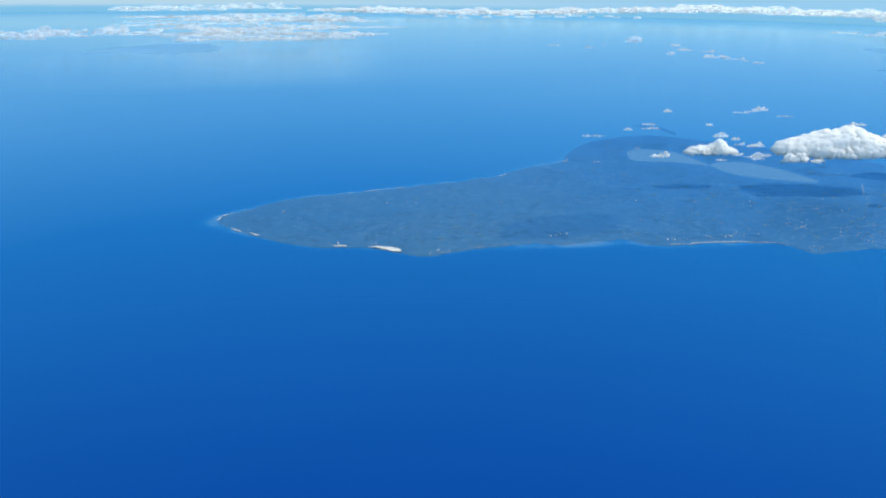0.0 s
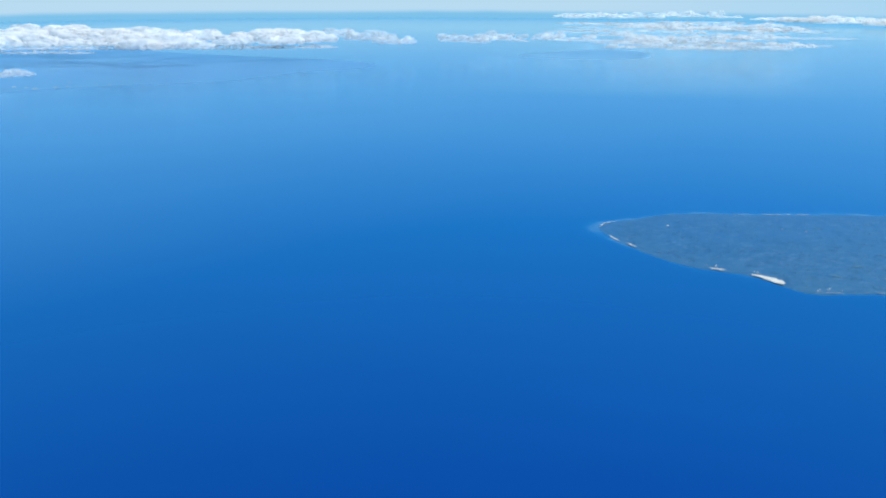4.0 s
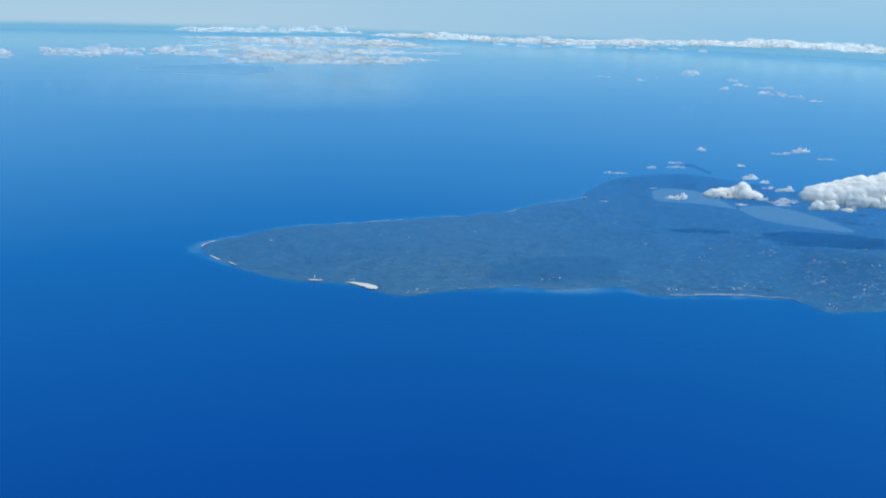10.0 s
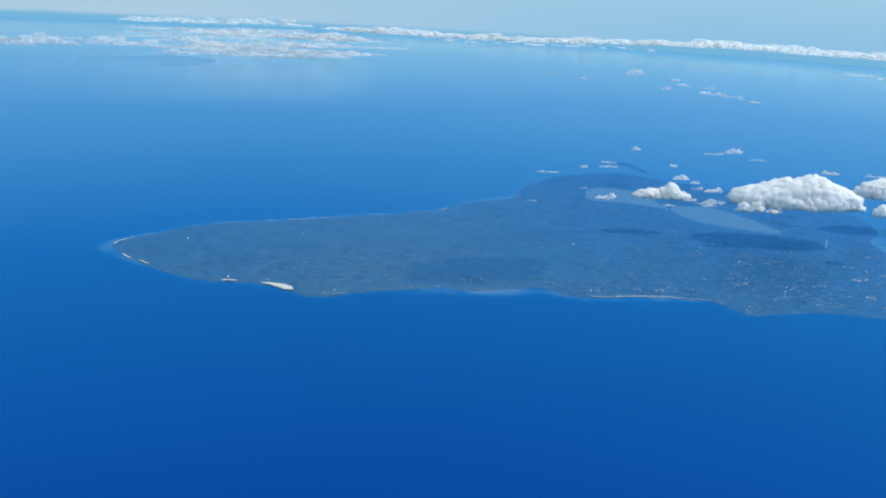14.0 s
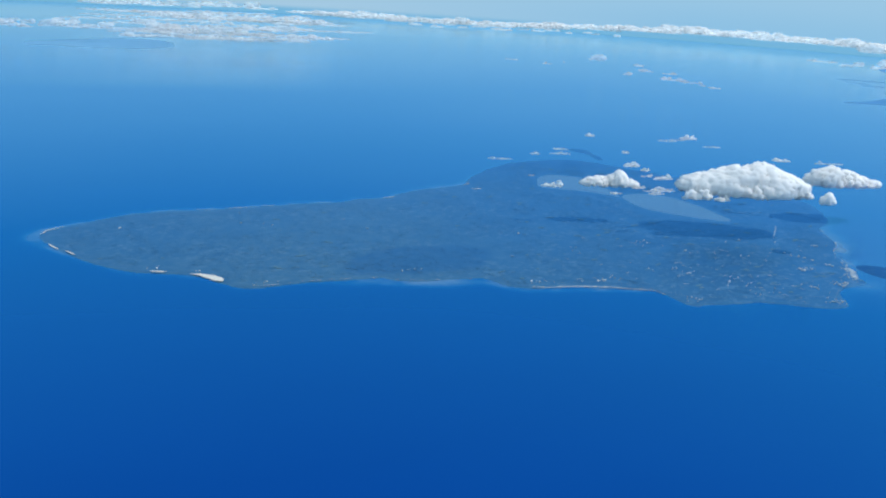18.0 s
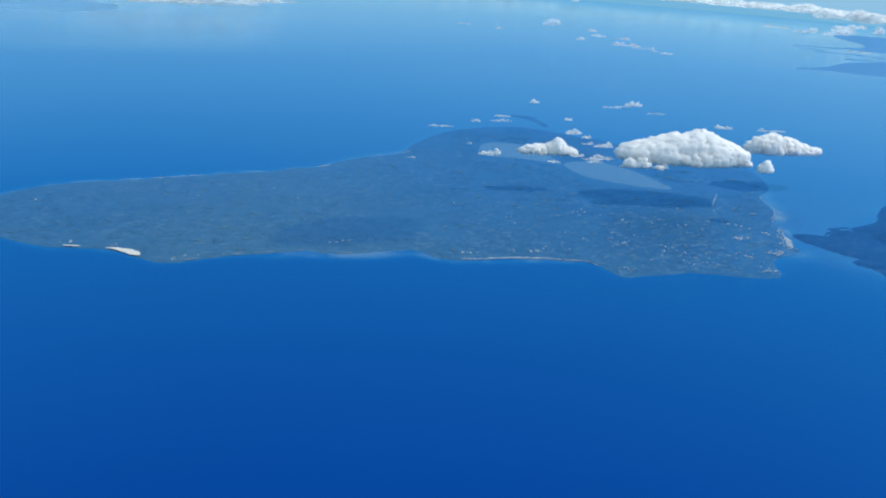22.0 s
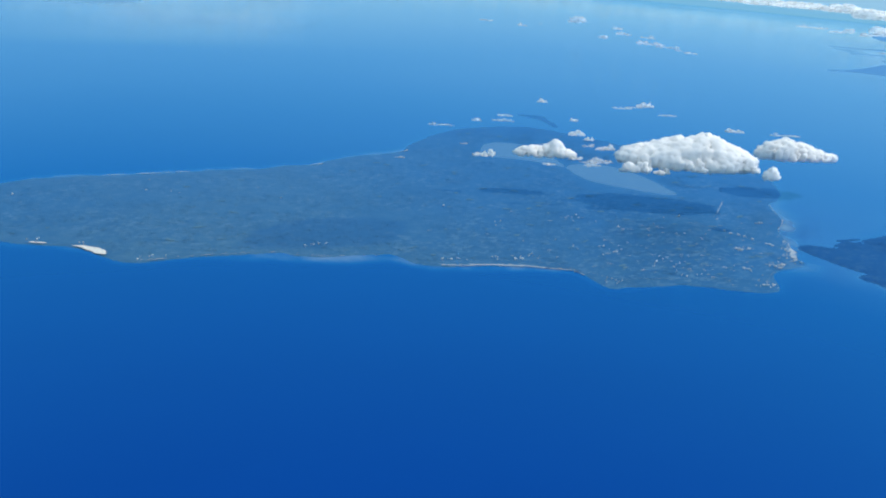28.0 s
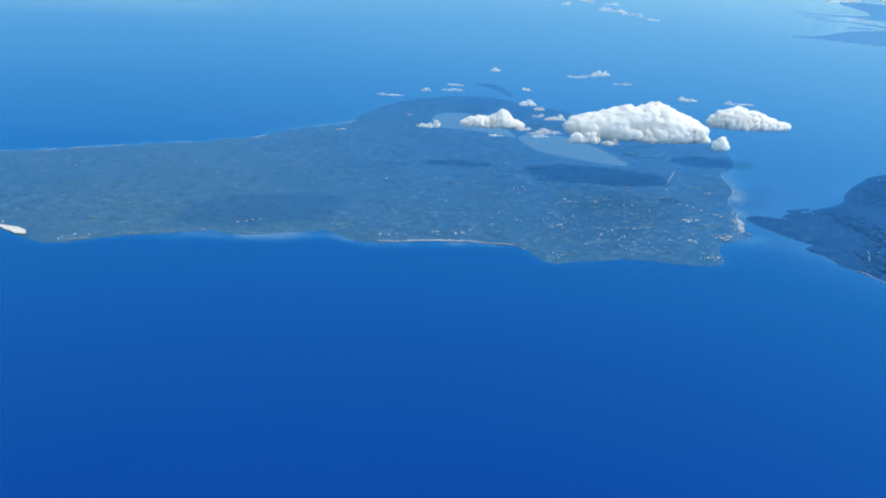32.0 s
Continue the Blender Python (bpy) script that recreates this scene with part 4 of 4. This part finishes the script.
for cx, cy, rx, ry, count in TOWN:
    for k in range(count):
        x, y = folk.gauss(cx, rx * 0.6), folk.gauss(cy, ry * 0.6)
        if height_at(x, y) < 0.15:
            continue
        kind = folk.choices((0, 1, 2, 3), (5, 3, 3, 1))[0]
        m = pose(x, y, height_at(x, y) + 0.4, 0, 0, folk.uniform(-40, 40))
        if kind in first:
            copy_thing(KINDS[kind], m)
        else:
            first.add(kind)
            KINDS[kind].matrix_world = m
for x, y, turn in ((794, 682, -30), (797, 677, -30), (801, 670, -30), (806, 657, -25), (809, 652, -20), (766, 648, 0), (769, 645, 5), (777, 645, 0), (843, 713, -10), (538, 795, 10), (787, 694, -20), (787, 685, -15), (809, 656, -10), (161, 872, 20), (682, 714, 0)):
    copy_thing(KINDS[3], pose(x, y, height_at(x, y) + 0.4, 0, 0, turn))


mainland = bpy.data.objects["far_coast.002"]
for x, y, size in ((-1052, 1762, 6), (-1075, 1768, 4), (-1018, 1786, 5), (-1000, 1802, 4), (-1030, 1862, 4), (-930, 1852, 4), (-955, 1840, 3), (-1105, 1772, 5)):
    z = min(mainland.data.vertices, key=lambda p: (p.co.x - x) ** 2 + (p.co.y - y) ** 2).co.z
    copy_thing(KINDS[3], pose(x, y, z + 0.8, 0, 0, 35) @ Matrix.Diagonal((size * 0.8, size * 0.8, size * 0.3, 1)))


# ---- tree cover ----
def canopy(label, count, seed, box, floor, mat, keep, lowest=1.25):
    rnd = np.random.default_rng(seed)
    x, y = rnd.uniform(box[0], box[1], count), rnd.uniform(box[2], box[3], count)
    z = floor(x, y)
    ok = (z > lowest) & keep(x, y)
    x, y, z = x[ok], y[ok], z[ok]
    n = len(x)
    r, h = rnd.uniform(0.8, 2.3, n), rnd.uniform(0.12, 0.36, n)
    a = np.arange(6) * np.pi / 3
    spin = rnd.uniform(0, 6.3, n)
    pts = []
    for ring_r, ring_h in ((1.0, 0.0), (0.6, 0.7)):
        rr = r[:, None] * ring_r * rnd.uniform(0.7, 1.2, (n, 6))
        ang = a[None] + spin[:, None] + ring_h
        pts.append(np.stack([x[:, None] + rr * np.cos(ang), y[:, None] + rr * np.sin(ang), z[:, None] + h[:, None] * ring_h * rnd.uniform(0.8, 1.1, (n, 6))], 2))
    pts.append(np.stack([x, y, z + h], 1)[:, None])
    v = np.concatenate(pts, 1).reshape(-1, 3)
    f = [(k, (k + 1) % 6, 6 + k) for k in range(6)] + [((k + 1) % 6, 6 + (k + 1) % 6, 6 + k) for k in range(6)] + [(6 + k, 6 + (k + 1) % 6, 12) for k in range(6)]
    faces = (np.array(f)[None] + 13 * np.arange(n)[:, None, None]).reshape(-1, 3)
    ob = mesh_object("tree_canopy", v, faces, mat)
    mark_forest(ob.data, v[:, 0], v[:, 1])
    return tagged(ob, label, "trees", kind="stuff")


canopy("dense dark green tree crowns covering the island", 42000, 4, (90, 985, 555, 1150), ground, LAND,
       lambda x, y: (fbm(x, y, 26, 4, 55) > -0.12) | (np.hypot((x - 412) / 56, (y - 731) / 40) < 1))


def neighbour_height(x, y):
    d = shore_distance(x, y, NEIGHBOUR) + 3.4 * fbm(x, y, 30.6, 5, 40)
    return np.where(d > 3, 2.2 * (1 - np.exp(-np.maximum(d, 0) / 19.8)) * (1 + 0.4 * fbm(x, y, 75, 4, 44)) + 0.25, 0.0)


canopy("dark green mangrove and tree crowns on the neighbouring island", 12000, 6, (832, 1180, 430, 745),
       neighbour_height, MANGROVE, lambda x, y: x > 0, 0.3)
neighbour = bpy.data.objects["neighbour_island"]
strip("track", "pale earth track through the mangrove", [(884, 554), (876, 545), (866, 535)], 0.5, CORAL, 0.6, neighbour, 0.2, 41, 0.0, neighbour_height)
strip("beach", "grey-pink sand beach on the neighbouring shore", [(842, 527), (846, 521), (846, 508), (849, 498)], 0.8, PALE_SAND, 0.4, neighbour, 0.8, 42, 0.0, neighbour_height)
